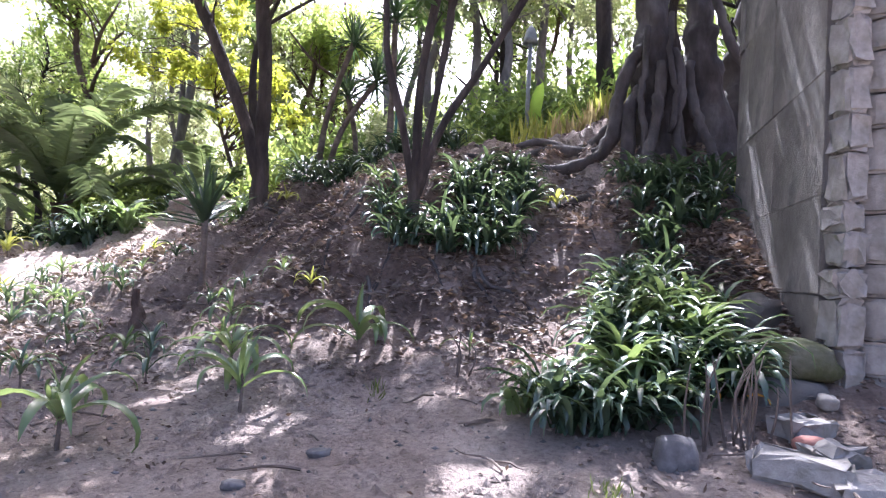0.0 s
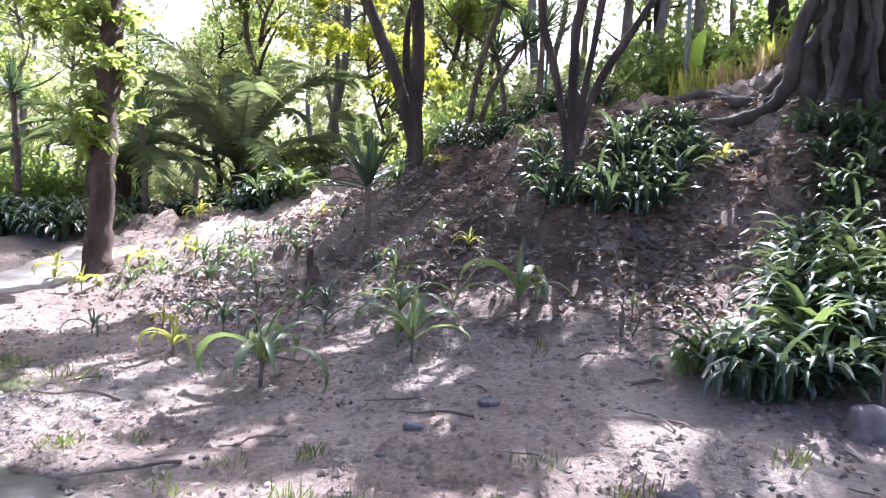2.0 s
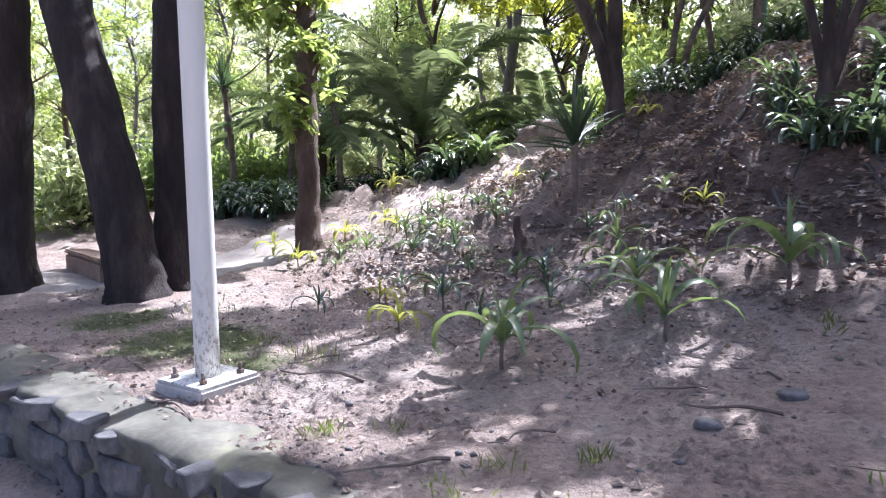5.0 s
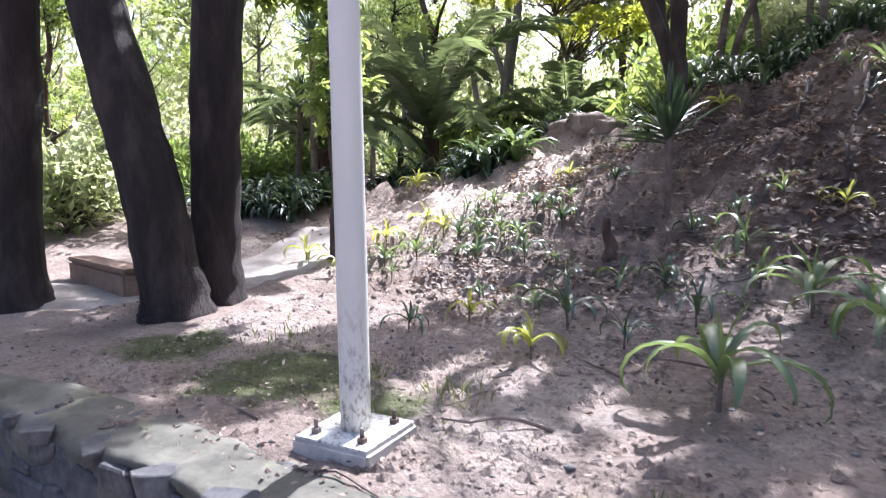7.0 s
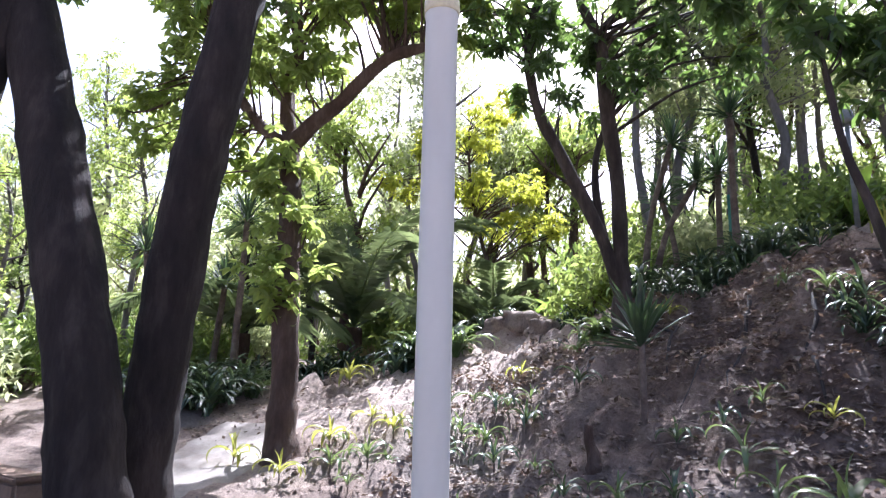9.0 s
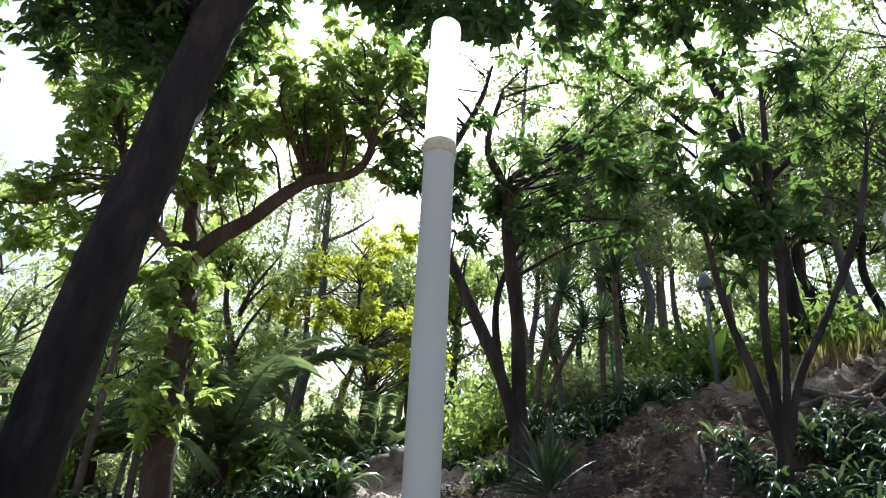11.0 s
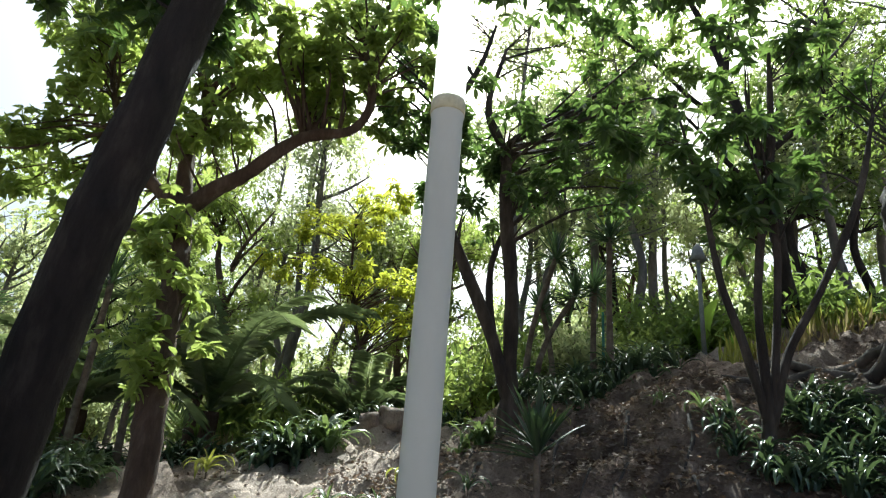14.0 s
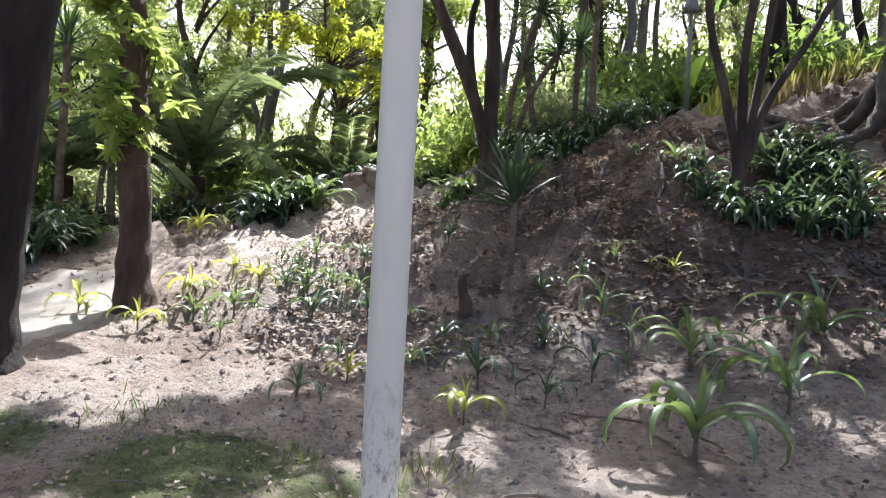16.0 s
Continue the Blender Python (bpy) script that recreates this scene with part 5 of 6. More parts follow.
def palm(x, y, height, fronds, length, seed, label):
    r = np.random.default_rng(seed)
    g = gz(x, y)
    p = thing("palm", x, y, g, label, "palm", "palms of the wood")
    tubes_object("trunk", [[(0, 0, -0.1, 0.18), (0, 0, height * 0.5, 0.15), (0, 0, height, 0.16)]], BARK_BROWN, p, sides=12, lumps=0.6)
    for k in range(fronds):
        a, el = k * 2.4 + r.uniform(-0.3, 0.3), r.uniform(0.45, 1.45)
        L, pts, q, ang = length * r.uniform(0.8, 1.1), [], np.array([0.0, 0, height]), el
        for i in range(11):
            pts.append((*q, 0.016 * (1 - i / 11) + 0.004))
            q = q + np.array([math.cos(ang) * math.cos(a), math.cos(ang) * math.sin(a), math.sin(ang)]) * L / 10
            ang -= 0.08 + 0.018 * i
        v0, f0, c0 = tube(pts, 5, raw=True)
        tri = np.vstack([f0[:, [0, 1, 2]], f0[:, [0, 2, 3]], c0])
        c = spline(pts, 7)[8:, :3]
        way = unit(np.gradient(c, axis=0))
        side = np.array([-math.sin(a), math.cos(a), 0])
        pos = np.vstack([c, c])
        sgn = np.repeat([1.0, -1.0], len(c))[:, None]
        w = np.vstack([way, way]) * 0.75 + sgn * side + np.array([0, 0, 0.15]) + r.normal(size=(2 * len(c), 3)) * 0.08
        v1, f1 = leaf_blades(pos, w, r, 0.46, 0.034, 0.2, 0.30)
        array_object("frond", np.vstack([v0, v1]), np.vstack([tri, f1 + len(v0)]), PALM, p)


palm(-10.7, 14.4, 0.9, 24, 3.9, 61, "feathery palm with arching grey-green fronds")
palm(-12.4, 12.6, 0.9, 15, 2.8, 62, "feathery palm in the shade of the wood")
palm(-7.6, 14.6, 0.5, 11, 1.9, 63, "young feathery palm under the trees")


def broad_plant(x, y, n, length, seed, label="upright plant with broad bright green leaves"):
    r = np.random.default_rng(seed)
    g = gz(x, y)
    p = thing("broad_leaf_plant", x, y, g, label, "plant", "broad-leaved plants")
    for k in range(n):
        v, f = strap(length * r.uniform(0.7, 1.1), length * 0.26, r.uniform(1.0, 1.5), r.uniform(0.3, 1.3), 9, r.uniform(-0.4, 0.4))
        a = k * 2.4 + r.uniform(-0.4, 0.4)
        m = np.array([[math.cos(a), -math.sin(a), 0], [math.sin(a), math.cos(a), 0], [0, 0, 1]])
        array_object("leaf", v @ m.T + np.array([0, 0, 0.05 + 0.2 * k / n]), f, BANANA, p, smooth=True)


for i, (x, y, n, L) in enumerate(((-6.75, 13.6, 6, 0.9), (-6.2, 13.9, 5, 0.9), (-0.5, 14.6, 3, 1.2), (0.9, 14.9, 3, 1.0), (-4.5, 13.3, 4, 0.9), (-8.3, 14.6, 5, 0.8), (-0.1, 14.0, 3, 0.8))):
    broad_plant(x, y, n, L, 70 + i)


def reeds(name, x0, x1, y0, y1, n, height, mat, label, seed):
    r = np.random.default_rng(seed)
    x = r.uniform(x0, x1, n)
    y = y0 + (y1 - y0) * (x - x0) / (x1 - x0) + r.normal(size=n) * 0.22
    pos = np.stack([x, y, land(x, y) - 0.03 + r.uniform(0, 0.25, n) * height], 1)
    w = np.stack([r.normal(size=n) * 0.28, r.normal(size=n) * 0.28, np.ones(n)], 1)
    v, f = leaf_blades(pos, w, r, height, 0.05, 0.2)
    tagged(array_object(name, v, f, mat), label, "plant", kind="stuff")


reeds("reed_row", -0.6, 3.6, 11.9, 12.4, 260, 0.4, DRY_REED, "row of yellowing reed-like plants along the ridge", 81)
reeds("reed_row", -1.2, 3.6, 12.2, 12.8, 520, 0.5, STRAP_YELLOW, "row of yellow-green reed-like plants along the ridge", 82)
reeds("dry_undergrowth", -10.2, -8.8, 13.9, 13.9, 260, 0.45, DRY_REED, "reddish dry undergrowth beneath the palms", 83)


# ---- the old masonry beside the slope ----
def block(name, sx, sy, sz, parent, x, y, z, mat, seed, turn=0.0, wear=0.02, edge=0.0):
    r = np.random.default_rng(seed)
    bm = bmesh.new()
    bmesh.ops.create_cube(bm, size=1.0, matrix=Matrix.Diagonal((sx, sy, sz, 1)))
    bmesh.ops.bevel(bm, geom=bm.edges[:], offset=edge or min(sx, sy, sz) * 0.12, segments=2, affect="EDGES")
    bmesh.ops.subdivide_edges(bm, edges=[e for e in bm.edges if e.calc_length() > 0.12], cuts=1, use_grid_fill=True)
    for v in bm.verts:
        v.co += Vector(r.uniform(-wear, wear, 3))
    ob = part(name, bm, mat, parent)
    ob.matrix_basis = pose(x, y, z, 0, 0, turn)
    return ob


def drum(radius, height, parent, x, y, z, seed):
    """One worn, rounded course of the column."""
    r = np.random.default_rng(seed)
    bm = bmesh.new()
    bmesh.ops.create_cone(bm, cap_ends=True, segments=28, radius1=radius, radius2=radius, depth=height)
    bmesh.ops.bevel(bm, geom=[e for e in bm.edges if abs(e.verts[0].co.z - e.verts[1].co.z) < 1e-5], offset=0.022, segments=2, affect="EDGES")
    for v in bm.verts:
        v.co += Vector(r.uniform(-0.007, 0.007, 3))
    ob = part("drum", bm, ASHLAR, parent)
    ob.matrix_basis = pose(x + r.uniform(-0.008, 0.008), y + r.uniform(-0.008, 0.008), z, 0, 0, r.uniform(0, 360))


def pillar():
    p = thing("masonry_pillar", 0.39, 4.95, 0.4, "old engaged column of rounded pale stone courses with a ragged pitted edge", "pillar")
    tagged(p, kind="structure")
    bm = bmesh.new()
    bmesh.ops.create_cube(bm, size=1.0, matrix=Matrix.Translation((0.66, 0.46, 2.1)) @ Matrix.Diagonal((1.1, 0.5, 5.2, 1)))
    part("core", bm, RUBBLE, p)
    r = np.random.default_rng(91)
    z, k = 0.0, 0
    while z < 4.6:
        h = (0.31, 0.24, 0.29, 0.22, 0.33, 0.27)[k % 6]
        drum(0.34, h - 0.012, p, 0.47, 0.30, z + h / 2, 700 + k)
        z += h
        k += 1
    z, k = -0.05, 0
    while z < 4.6:
        h = r.uniform(0.16, 0.36)
        w = r.uniform(0.14, 0.2)
        block("stone_block", w, 0.24, h - 0.012, p, 0.18 - w / 2, 0.20, z + h / 2, ASHLAR, 460 + k, wear=0.022)
        z += h
        k += 1
    drum(0.40, 0.10, p, 0.50, 0.30, -0.06, 790)
    drum(0.37, 0.07, p, 0.50, 0.30, 0.0, 791)
    block("plinth", 1.0, 0.86, 0.12, p, 0.50, 0.32, -0.16, ASHLAR, 490, wear=0.012)


def great_wall():
    p = thing("great_wall", 0.46, 5.25, 0.8, "tall weathered wall of huge stone courses in the shade", "wall", turn=-13.0)
    tagged(p, kind="structure")
    bm = bmesh.new()
    bmesh.ops.create_cube(bm, size=1.0, matrix=Matrix.Translation((0.56, 1.42, 2.4)) @ Matrix.Diagonal((0.95, 2.84, 5.6, 1)))
    part("core", bm, RUBBLE, p)
    r = np.random.default_rng(92)
    z, k = -0.5, 0
    while z < 5.0:
        h = r.uniform(0.7, 1.1)
        y = 0.0
        while y < 2.7:
            w = min(r.uniform(0.8, 1.5), 2.85 - y)
            block("stone_block", 0.3, w - 0.003, h - 0.003, p, 0.08 + r.uniform(-0.008, 0.008), y + w / 2, z + h / 2, RUBBLE, 500 + k, wear=0.004, edge=0.006)
            y += w
            k += 1
        z += h


pillar()
great_wall()


def lump(name, sx, sy, sz, x, y, z, mat, seed, label, category, group="", turn=0.0, rough=0.16):
    """A worn stone: a rounded, dented mass of its own."""
    bm = bmesh.new()
    bmesh.ops.create_icosphere(bm, subdivisions=3, radius=0.5)
    for v in bm.verts:
        c = v.co
        m = max(abs(c.x), abs(c.y), abs(c.z)) * 2
        c = c * (0.55 + 0.45 / max(m, 0.2))
        n = noise.noise(c * 2.4 + Vector((seed * 3.1, 0, 0))) * rough + noise.noise(c * 6 + Vector((seed, 5, 0))) * rough * 0.4
        v.co = Vector((c.x * (1 + n) * sx, c.y * (1 + n) * sy, c.z * (1 + n) * sz))
    me = bpy.data.meshes.new(name)
    bm.to_mesh(me)
    bm.free()
    me.polygons.foreach_set("use_smooth", [True] * len(me.polygons))
    me.materials.append(mat)
    ob = new(name, me)
    ob.matrix_basis = pose(x, y, z, 0, 0, turn)
    return tagged(ob, label, category, group)


lump("mossy_block", 0.68, 0.40, 0.28, 0.10, 5.2, 0.79, MOSS, 1, "mossy fallen stone block lying on the bank", "stone", turn=-8, rough=0.32)
lump("support_stone", 0.7, 0.4, 0.36, 0.06, 5.1, 0.50, RUBBLE, 2, "rough stone bedded under the mossy block", "stone", turn=10)
def slab(x, y, sx, sy, turn, seed):
    p = thing("stone_slab", x, y, gz(x, y) + 0.05, "worn pale slab with broken edges beside a dark hollow", "stone", "slabs by the pillar", turn)
    block("slab_stone", sx, sy, 0.16, p, 0, 0, -0.035, ASHLAR, seed, wear=0.03)


slab(-0.36, 4.1, 0.42, 0.34, -35, 700)
slab(-0.12, 3.88, 0.36, 0.3, -20, 703)
slab(-0.14, 4.22, 0.26, 0.22, 25, 704)
slab(-0.05, 3.6, 0.6, 0.5, -30, 701)
slab(-0.1, 4.55, 0.3, 0.22, 15, 702)
lump("brick", 0.2, 0.12, 0.08, -0.19, 4.32, gz(-0.19, 4.32) + 0.06, BRICK, 5, "broken red brick lying on the slab", "brick", turn=20, rough=0.06)
lump("rock", 0.24, 0.18, 0.22, -0.93, 4.28, gz(-0.93, 4.28) + 0.04, GREY_STONE, 6, "grey rock half sunk in the earth", "rock", "loose rocks")
lump("rock", 0.16, 0.13, 0.13, -1.93, 3.37, gz(-1.93, 3.37) + 0.02, GREY_STONE, 7, "pitted grey rock on the bare earth", "rock", "loose rocks", 30, 0.5)
lump("rock", 0.18, 0.12, 0.1, 0.2, 4.82, gz(0.2, 4.82) + 0.03, ASHLAR, 8, "pale stone fallen beside the pillar", "rock", "loose rocks", 70)
lump("rock", 0.13, 0.09, 0.05, -2.86, 4.36, gz(-2.86, 4.36) + 0.015, GREY_STONE, 10, "flat pale stone on the bare earth", "rock", "loose rocks", 15)
lump("rock", 0.12, 0.08, 0.05, -3.18, 3.93, gz(-3.18, 3.93) + 0.012, GREY_STONE, 11, "small pale stone on the bare earth", "rock", "loose rocks", 5)
lump("rock", 0.5, 0.35, 0.35, 0.3, 5.95, gz(0.3, 5.95) + 0.05, RUBBLE, 12, "rough stone lying in the leaf litter", "rock", "loose rocks", 40, 0.25)
lump("clod", 0.7, 0.5, 0.45, -6.75, 12.6, gz(-6.75, 12.6) + 0.02, SOIL, 13, "broken clod of sunlit earth on the mound", "earth", "clods of earth", 20, 0.35)
lump("clod", 0.6, 0.5, 0.4, -6.3, 12.3, gz(-6.3, 12.3) + 0.02, SOIL, 14, "broken clod of sunlit earth on the mound", "earth", "clods of earth", 60, 0.35)
lump("clod", 0.5, 0.4, 0.35, -7.2, 12.5, gz(-7.2, 12.5) + 0.02, SOIL, 15, "broken clod of earth at the edge of the mound", "earth", "clods of earth", 90, 0.35)


def stump(x, y, h, seed):
    p = thing("stump", x, y, gz(x, y), "thin brown broken stump among the young plants", "stump")
    tubes_object("stump_wood", [[(0, 0, -0.1, 0.10), (0.01, 0, 0.06, 0.07), (-0.03, 0.01, h * 0.5, 0.045), (-0.03, 0.02, h * 0.85, 0.04)]], BARK_BROWN, p, sides=9, lumps=0.5)


stump(-5.45, 7.5, 0.42, 1)


# ---- roots laid bare on the bank ----
def bare_root(x, y, turn, length, radius, seed):
    r = np.random.default_rng(seed)
    pts, a = [], radians(turn)
    px, py = x, y
    for k in range(9):
        s = k / 8
        pts.append((px - x, py - y, gz(px, py) - gz(x, y) + radius * (0.5 - 1.2 * s * s), radius * (1 - 0.75 * s)))
        a += r.normal() * 0.28
        px, py = px + math.cos(a) * length / 8, py + math.sin(a) * length / 8
    p = thing("bare_root", x, y, gz(x, y), "thin grey-brown root laid bare on the bank", "root", "roots on the bank")
    tubes_object("root_wood", [pts], BARK_FIG, p, sides=7, steps=3, lumps=0.4)


rng = np.random.default_rng(170)
for x, y in ((-4.9, 9.9), (-4.8, 9.9), (-5.2, 9.95), (-5.0, 9.7), (-2.6, 7.6), (-2.5, 7.6), (-2.8, 7.7), (-2.3, 7.6), (-3.2, 8.4), (-3.6, 9.4), (-1.2, 8.6), (-0.7, 8.0), (-0.2, 7.0), (0.3, 6.9), (-4.2, 8.8), (-3.4, 7.8), (-1.9, 7.0), (0.5, 7.2), (-6.3, 11.9), (-6.0, 11.4), (-5.6, 10.6), (-5.9, 11.0), (-6.6, 11.4), (-5.4, 9.6), (-4.4, 9.3), (-3.8, 8.5), (-3.0, 7.2), (-2.4, 7.1), (-2.0, 7.2), (-1.3, 7.6), (-0.4, 8.3), (0.1, 8.2)):
    bare_root(x, y, float(rng.uniform(215, 325)), float(rng.uniform(0.5, 1.2)), float(rng.uniform(0.014, 0.032)), int(rng.integers(9999)))


# ---- lantern and green stake among the trees ----
def dry_stalks(x, y, n, height, seed, label):
    r = np.random.default_rng(seed)
    g = gz(x, y)
    p = thing("dry_stalk", x, y, g, label, "plant", "dry stalks")
    for k in range(n):
        a, b = r.normal() * 0.07, r.normal() * 0.05
        h = height * r.uniform(0.6, 1.1)
        tubes_object("stalk", [[(a, b, -0.05, 0.008), (a + r.normal() * 0.03, b, h * 0.5, 0.007), (a + r.normal() * 0.07, b + r.normal() * 0.04, h, 0.003)]], TWIG, p, sides=5, steps=3)
    return p


dry_stalks(-0.66, 4.45, 6, 0.55, 1, "bare dry stalks standing before the clump")
dry_stalks(-0.52, 4.4, 5, 0.6, 2, "bare dry stalks standing before the clump")
dry_stalks(-0.4, 4.5, 4, 0.5, 3, "bare dry stalks standing before the clump")
dry_stalks(-2.05, 5.5, 3, 0.35, 4, "withered stalks on the bare earth")
for x, y, z in ((-0.64, 4.72, 0.62), (-0.34, 4.72, 0.60)):
    wilt = thing("withered_leaf", x, y, z, "withered orange leaf hanging in the clump", "leaf", "withered leaves")
    v, f = strap(0.16, 0.06, 0.2, 2.2, 5)
    array_object("blade", v, f, ORANGE, wilt, smooth=True)
strap_plant(-2.0, 5.75, 0.30, "light", 4, "small half-withered plant on the bare earth")


def lantern():
    g = gz(-0.7, 14.0)
    p = thing("park_lantern", -0.7, 14.0, g, "grey bell-shaped lantern on a slim pole among the trees", "lamp post")
    for name, rows in (("pole", [(0, 0, -0.2, 0.05), (0, 0, 1.0, 0.045), (0, 0, 6.3 - g, 0.04)]), ("shade", [(0, 0, 6.2 - g, 0.16), (0, 0, 6.32 - g, 0.14), (0, 0, 6.48 - g, 0.10), (0, 0, 6.58 - g, 0.03)])):
        v, f, c = tube(rows, 16, raw=True)
        array_object(name, v, np.vstack([f[:, [0, 1, 2]], f[:, [0, 2, 3]], c]), GREY_METAL, p, smooth=True)
    g = gz(-3.26, 12.0)
    s = thing("green_stake", -3.26, 12.0, g, "thin green painted stake standing among the plants", "stake")
    v, f, c = tube([(0, 0, -0.1, 0.025), (0, 0, 0.8, 0.025), (0, 0, 1.5, 0.023)], 8, raw=True)
    array_object("stake", v, np.vstack([f[:, [0, 1, 2]], f[:, [0, 2, 3]], c]), GREEN_PAINT, s)


lantern()


# ---- litter, twigs, pebbles, grass ----
def scatter(n, r, box, keep):
    x0, x1, y0, y1 = box
    x, y = r.uniform(x0, x1, n), r.uniform(y0, y1, n)
    k = r.random(n) < keep(x, y)
    return x[k], y[k]


def litter(n, box, keep, length, seed, label):
    r = np.random.default_rng(seed)
    x, y = scatter(n, r, box, keep)
    m = len(x)
    pos = np.stack([x, y, land(x, y) + r.uniform(0.006, 0.03, m)], 1)
    w = np.stack([r.normal(size=m), r.normal(size=m), r.normal(size=m) * 0.28], 1)
    v, f = leaf_blades(pos, w, r, length, length * 0.5, 0.12)
    tagged(array_object("leaf_litter", v, f, LITTER), label, "dead leaves", kind="stuff")


patchy = lambda x, y: np.clip(2.2 * ripple(x * 1.1, y * 1.1, 21) - 0.55, 0, 1)
litter(38000, (-7.5, 2.2, 5.6, 10.5), lambda x, y: np.clip((y - 5.2 + (x + 3) * 0.25) / 1.6, 0, 1) * (0.25 + 0.75 * patchy(x, y)), 0.085, 111, "brown dead leaves strewn over the bank")
litter(11000, (-10, 1.5, 2.9, 6.5), lambda x, y: 0.12 + 0.5 * patchy(x, y), 0.045, 112, "small dead leaves scattered on the terrace")
litter(5000, (-11, -5.5, 8.5, 14), lambda x, y: 0.2 + 0.7 * patchy(x, y), 0.08, 113, "dead leaves on the sunlit slope")
litter(5000, (-0.4, 0.7, 5.3, 8.0), lambda x, y: 0.8 + 0 * x, 0.09, 114, "thick brown leaf litter beside the old wall")


def pebbles(n, box, seed):
    r = np.random.default_rng(seed)
    x, y = r.uniform(box[0], box[1], n), r.uniform(box[2], box[3], n)
    s = 0.008 + 0.018 * r.random(n) ** 3
    oct_v = np.array([(1, 0, 0), (0, 1, 0), (-1, 0, 0), (0, -1, 0), (0, 0, 0.7), (0, 0, -0.7)], float)
    oct_f = np.array([(0, 1, 4), (1, 2, 4), (2, 3, 4), (3, 0, 4), (1, 0, 5), (2, 1, 5), (3, 2, 5), (0, 3, 5)])
    v = oct_v[None] * s[:, None, None] * r.uniform(0.6, 1.4, (n, 1, 3)) + np.stack([x, y, land(x, y)], 1)[:, None]
    f = oct_f[None] + 6 * np.arange(n)[:, None, None]
    tagged(array_object("pebbles", v.reshape(-1, 3), f.reshape(-1, 3), GREY_STONE, smooth=True), "small stones and crumbs of earth on the terrace", "pebbles", kind="stuff")


pebbles(1300, (-9.5, 1.0, 2.9, 7.5), 121)


def crumbs(n, box, seed):
    r = np.random.default_rng(seed)
    x, y = scatter(n, r, box, lambda x, y: 0.15 + 0.85 * np.clip(3 * ripple(x * 1.6, y * 1.6, 23) - 1.1, 0, 1))
    n = len(x)
    s = 0.010 + 0.035 * r.random(n) ** 3
    cv = np.array([(1, 0, 0), (0.3, 0.9, 0), (-0.8, 0.6, 0), (-0.8, -0.6, 0), (0.3, -0.9, 0), (0.1, 0.1, 0.75), (0, 0, -0.5)])
    cf = np.array([(0, 1, 5), (1, 2, 5), (2, 3, 5), (3, 4, 5), (4, 0, 5), (1, 0, 6), (2, 1, 6), (3, 2, 6), (4, 3, 6), (0, 4, 6)])
    a = r.uniform(0, 6.283, n)
    rot = np.stack([np.stack([np.cos(a), -np.sin(a), 0 * a], -1), np.stack([np.sin(a), np.cos(a), 0 * a], -1), np.stack([0 * a, 0 * a, 1 + 0 * a], -1)], 1)
    v = np.einsum("nij,nkj->nki", rot, cv[None] * r.uniform(0.6, 1.35, (n, 7, 3)) * s[:, None, None]) + np.stack([x, y, land(x, y)], 1)[:, None]
    tagged(array_object("earth_crumbs", v.reshape(-1, 3), (cf[None] + 7 * np.arange(n)[:, None, None]).reshape(-1, 3), SOIL, smooth=False), "crumbs and clods of trodden earth", "earth", kind="stuff")


crumbs(14000, (-8.5, 1.0, 2.9, 6.8), 122)
crumbs(12000, (-9.0, 1.0, 6.5, 12.5), 123)

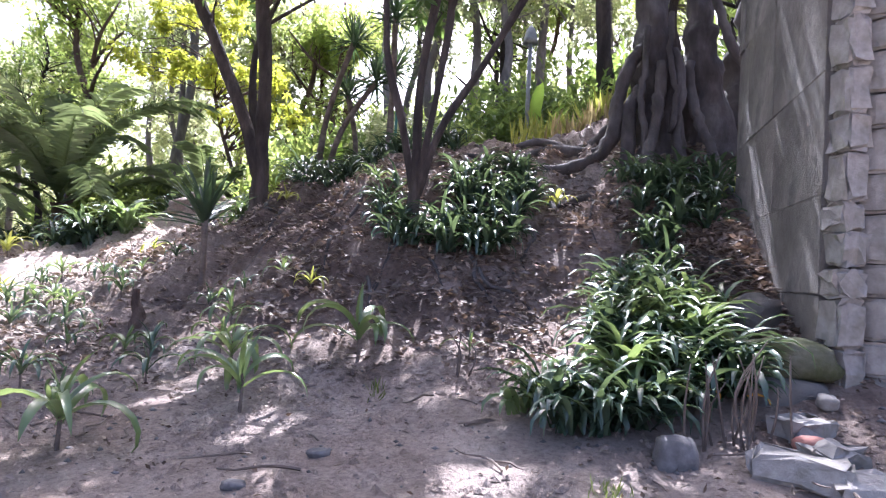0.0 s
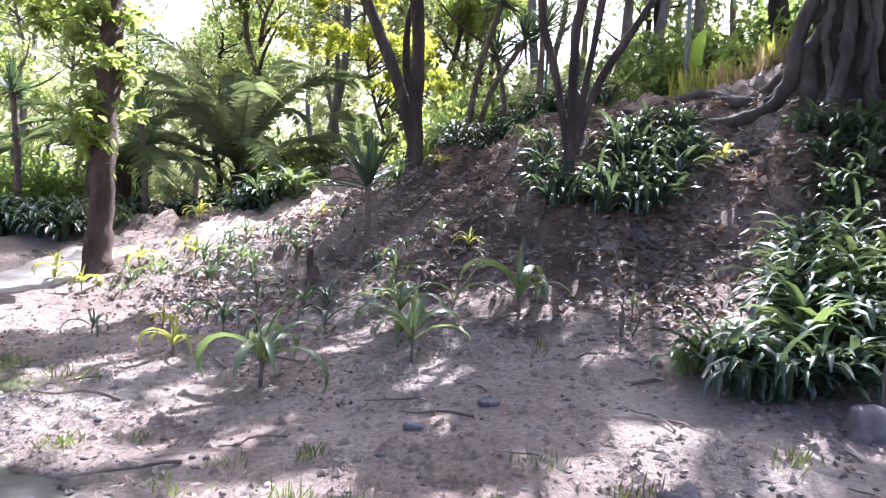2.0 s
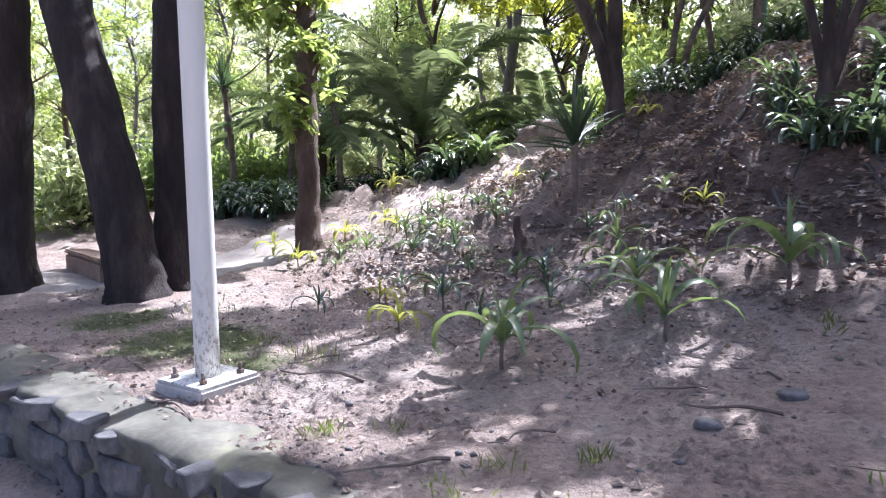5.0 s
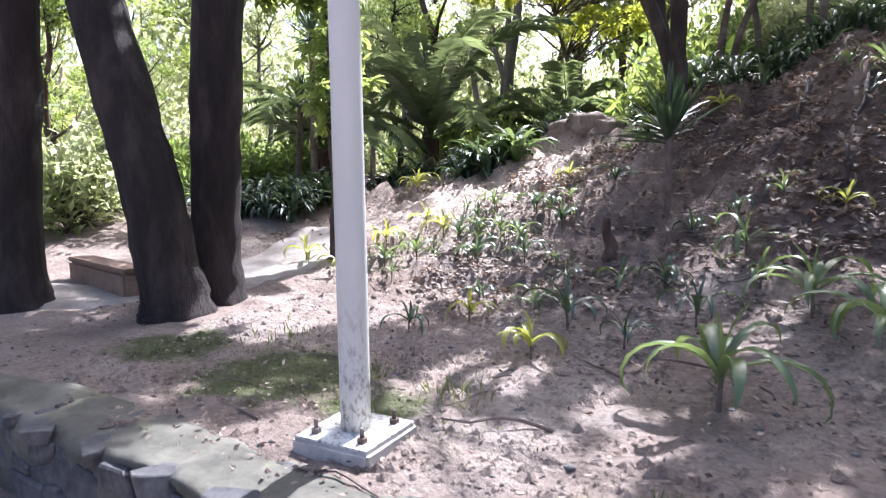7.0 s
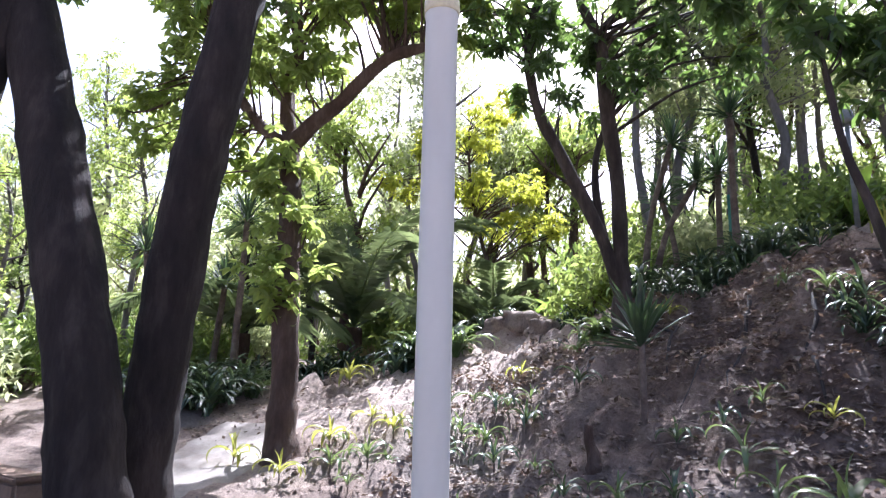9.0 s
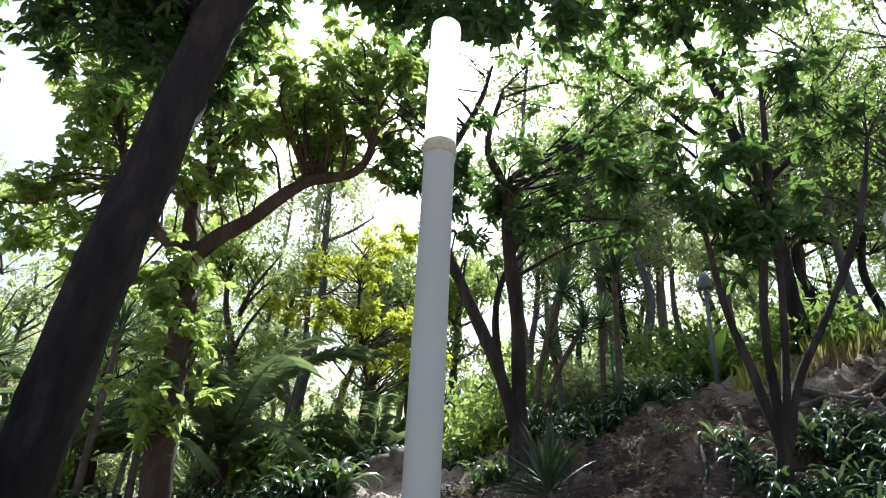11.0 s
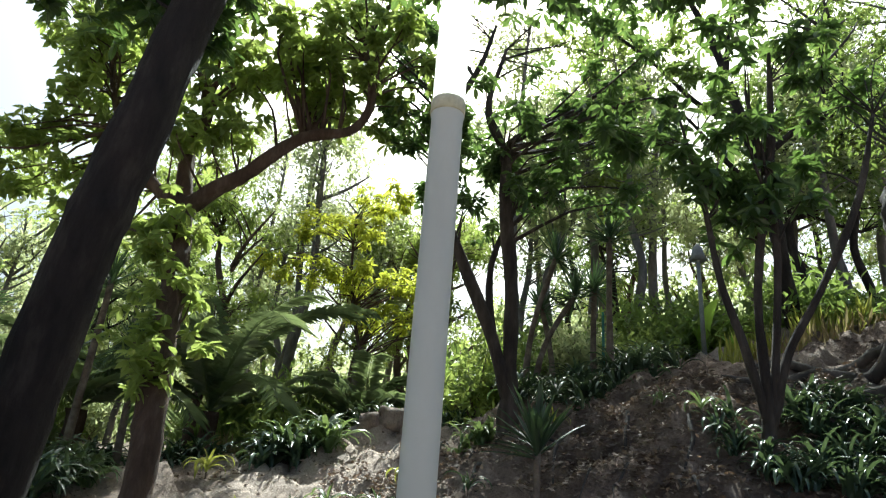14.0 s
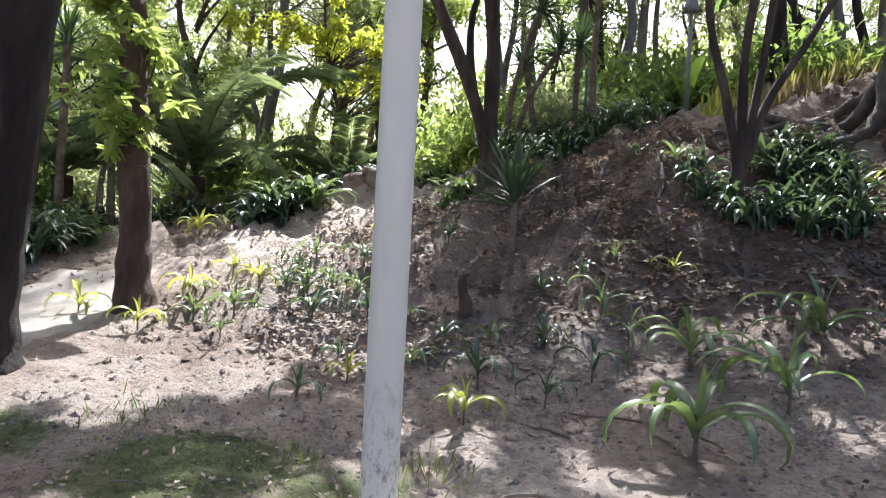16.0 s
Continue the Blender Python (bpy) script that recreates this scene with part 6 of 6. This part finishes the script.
rng = np.random.default_rng(131)
twig_meshes = []
for k in range(5):
    c = [(0, 0, 0, 0.006)]
    for i in range(4):
        c.append((c[-1][0] + rng.uniform(0.05, 0.11), c[-1][1] + rng.normal() * 0.025, rng.uniform(0, 0.02), 0.006 - 0.001 * i))
    v, f, cp = tube(c, 5, 2)
    me = bpy.data.meshes.new("fallen_twig")
    me.from_pydata([tuple(a) for a in v], [], [tuple(int(q) for q in a) for a in np.vstack([f[:, [0, 1, 2]], f[:, [0, 2, 3]], cp])])
    me.materials.append(TWIG)
    twig_meshes.append(me)
for k in range(110):
    x, y = (float(rng.uniform(-7.5, 1.2)), float(rng.uniform(3.2, 5.2))) if k < 40 else ((float(rng.uniform(-5, 1.2)), float(rng.uniform(5, 9))) if k < 85 else (float(rng.uniform(0.0, 0.75)), float(rng.uniform(5.6, 8.2))))
    ob = new("fallen_twig", twig_meshes[k % 5])
    ob.matrix_basis = pose(x, y, gz(x, y) + 0.012, 0, 0, float(rng.uniform(0, 360))) @ Matrix.Diagonal((rng.uniform(0.6, 1.8),) * 3 + (1,))
    tagged(ob, "dry brown twig lying on the earth", "twig", "fallen twigs")


def tuft(x, y, n, height, spread, seed, mat=GRASS, label="small tuft of green grass on bare earth"):
    r = np.random.default_rng(seed)
    g = gz(x, y)
    px, py = r.normal(size=n) * spread, r.normal(size=n) * spread
    pos = np.stack([px, py, land(x + px, y + py) - g - 0.005], 1)
    w = np.stack([r.normal(size=n) * 0.45, r.normal(size=n) * 0.45, np.ones(n)], 1)
    v, f = leaf_blades(pos, w, r, height, 0.008, 0.2)
    ob = array_object("grass_tuft", v, f, mat)
    ob.matrix_basis = pose(x, y, g)
    tagged(ob, label, "grass", kind="stuff")


for i, (x, y, n, h, s) in enumerate(((-3.40, 2.98, 70, 0.10, 0.09), (-3.15, 3.0, 40, 0.09, 0.05), (-3.56, 3.47, 40, 0.10, 0.035), (-4.85, 3.38, 50, 0.08, 0.05), (-3.9, 3.3, 26, 0.10, 0.04), (-4.55, 3.55, 24, 0.07, 0.05), (-2.1, 3.42, 40, 0.08, 0.06), (-1.41, 3.84, 36, 0.10, 0.05), (-2.5, 3.6, 30, 0.06, 0.06), (-5.75, 4.4, 50, 0.12, 0.12), (-6.5, 4.6, 60, 0.10, 0.12), (-7.6, 5.2, 50, 0.12, 0.15), (-1.9, 2.95, 40, 0.09, 0.06), (-2.65, 5.35, 30, 0.09, 0.05), (-2.7, 3.1, 30, 0.08, 0.06), (-4.0, 3.05, 30, 0.07, 0.05))):
    tuft(x, y, n, h, s, 600 + i)
for i, (x, y, s, n) in enumerate(((-7.0, 4.5, 0.36, 2600), (-7.5, 4.9, 0.3, 1400), (-6.3, 4.15, 0.2, 700), (-5.6, 4.0, 0.18, 500), (-8.4, 4.6, 0.35, 1200), (-9.9, 13.3, 0.5, 1800), (-9.2, 12.6, 0.4, 1000), (-0.7, 9.9, 0.35, 900))):
    tuft(x, y, int(n * 0.22), 0.022, s, 650 + i, GRASS, "low mossy patch of short green growth")
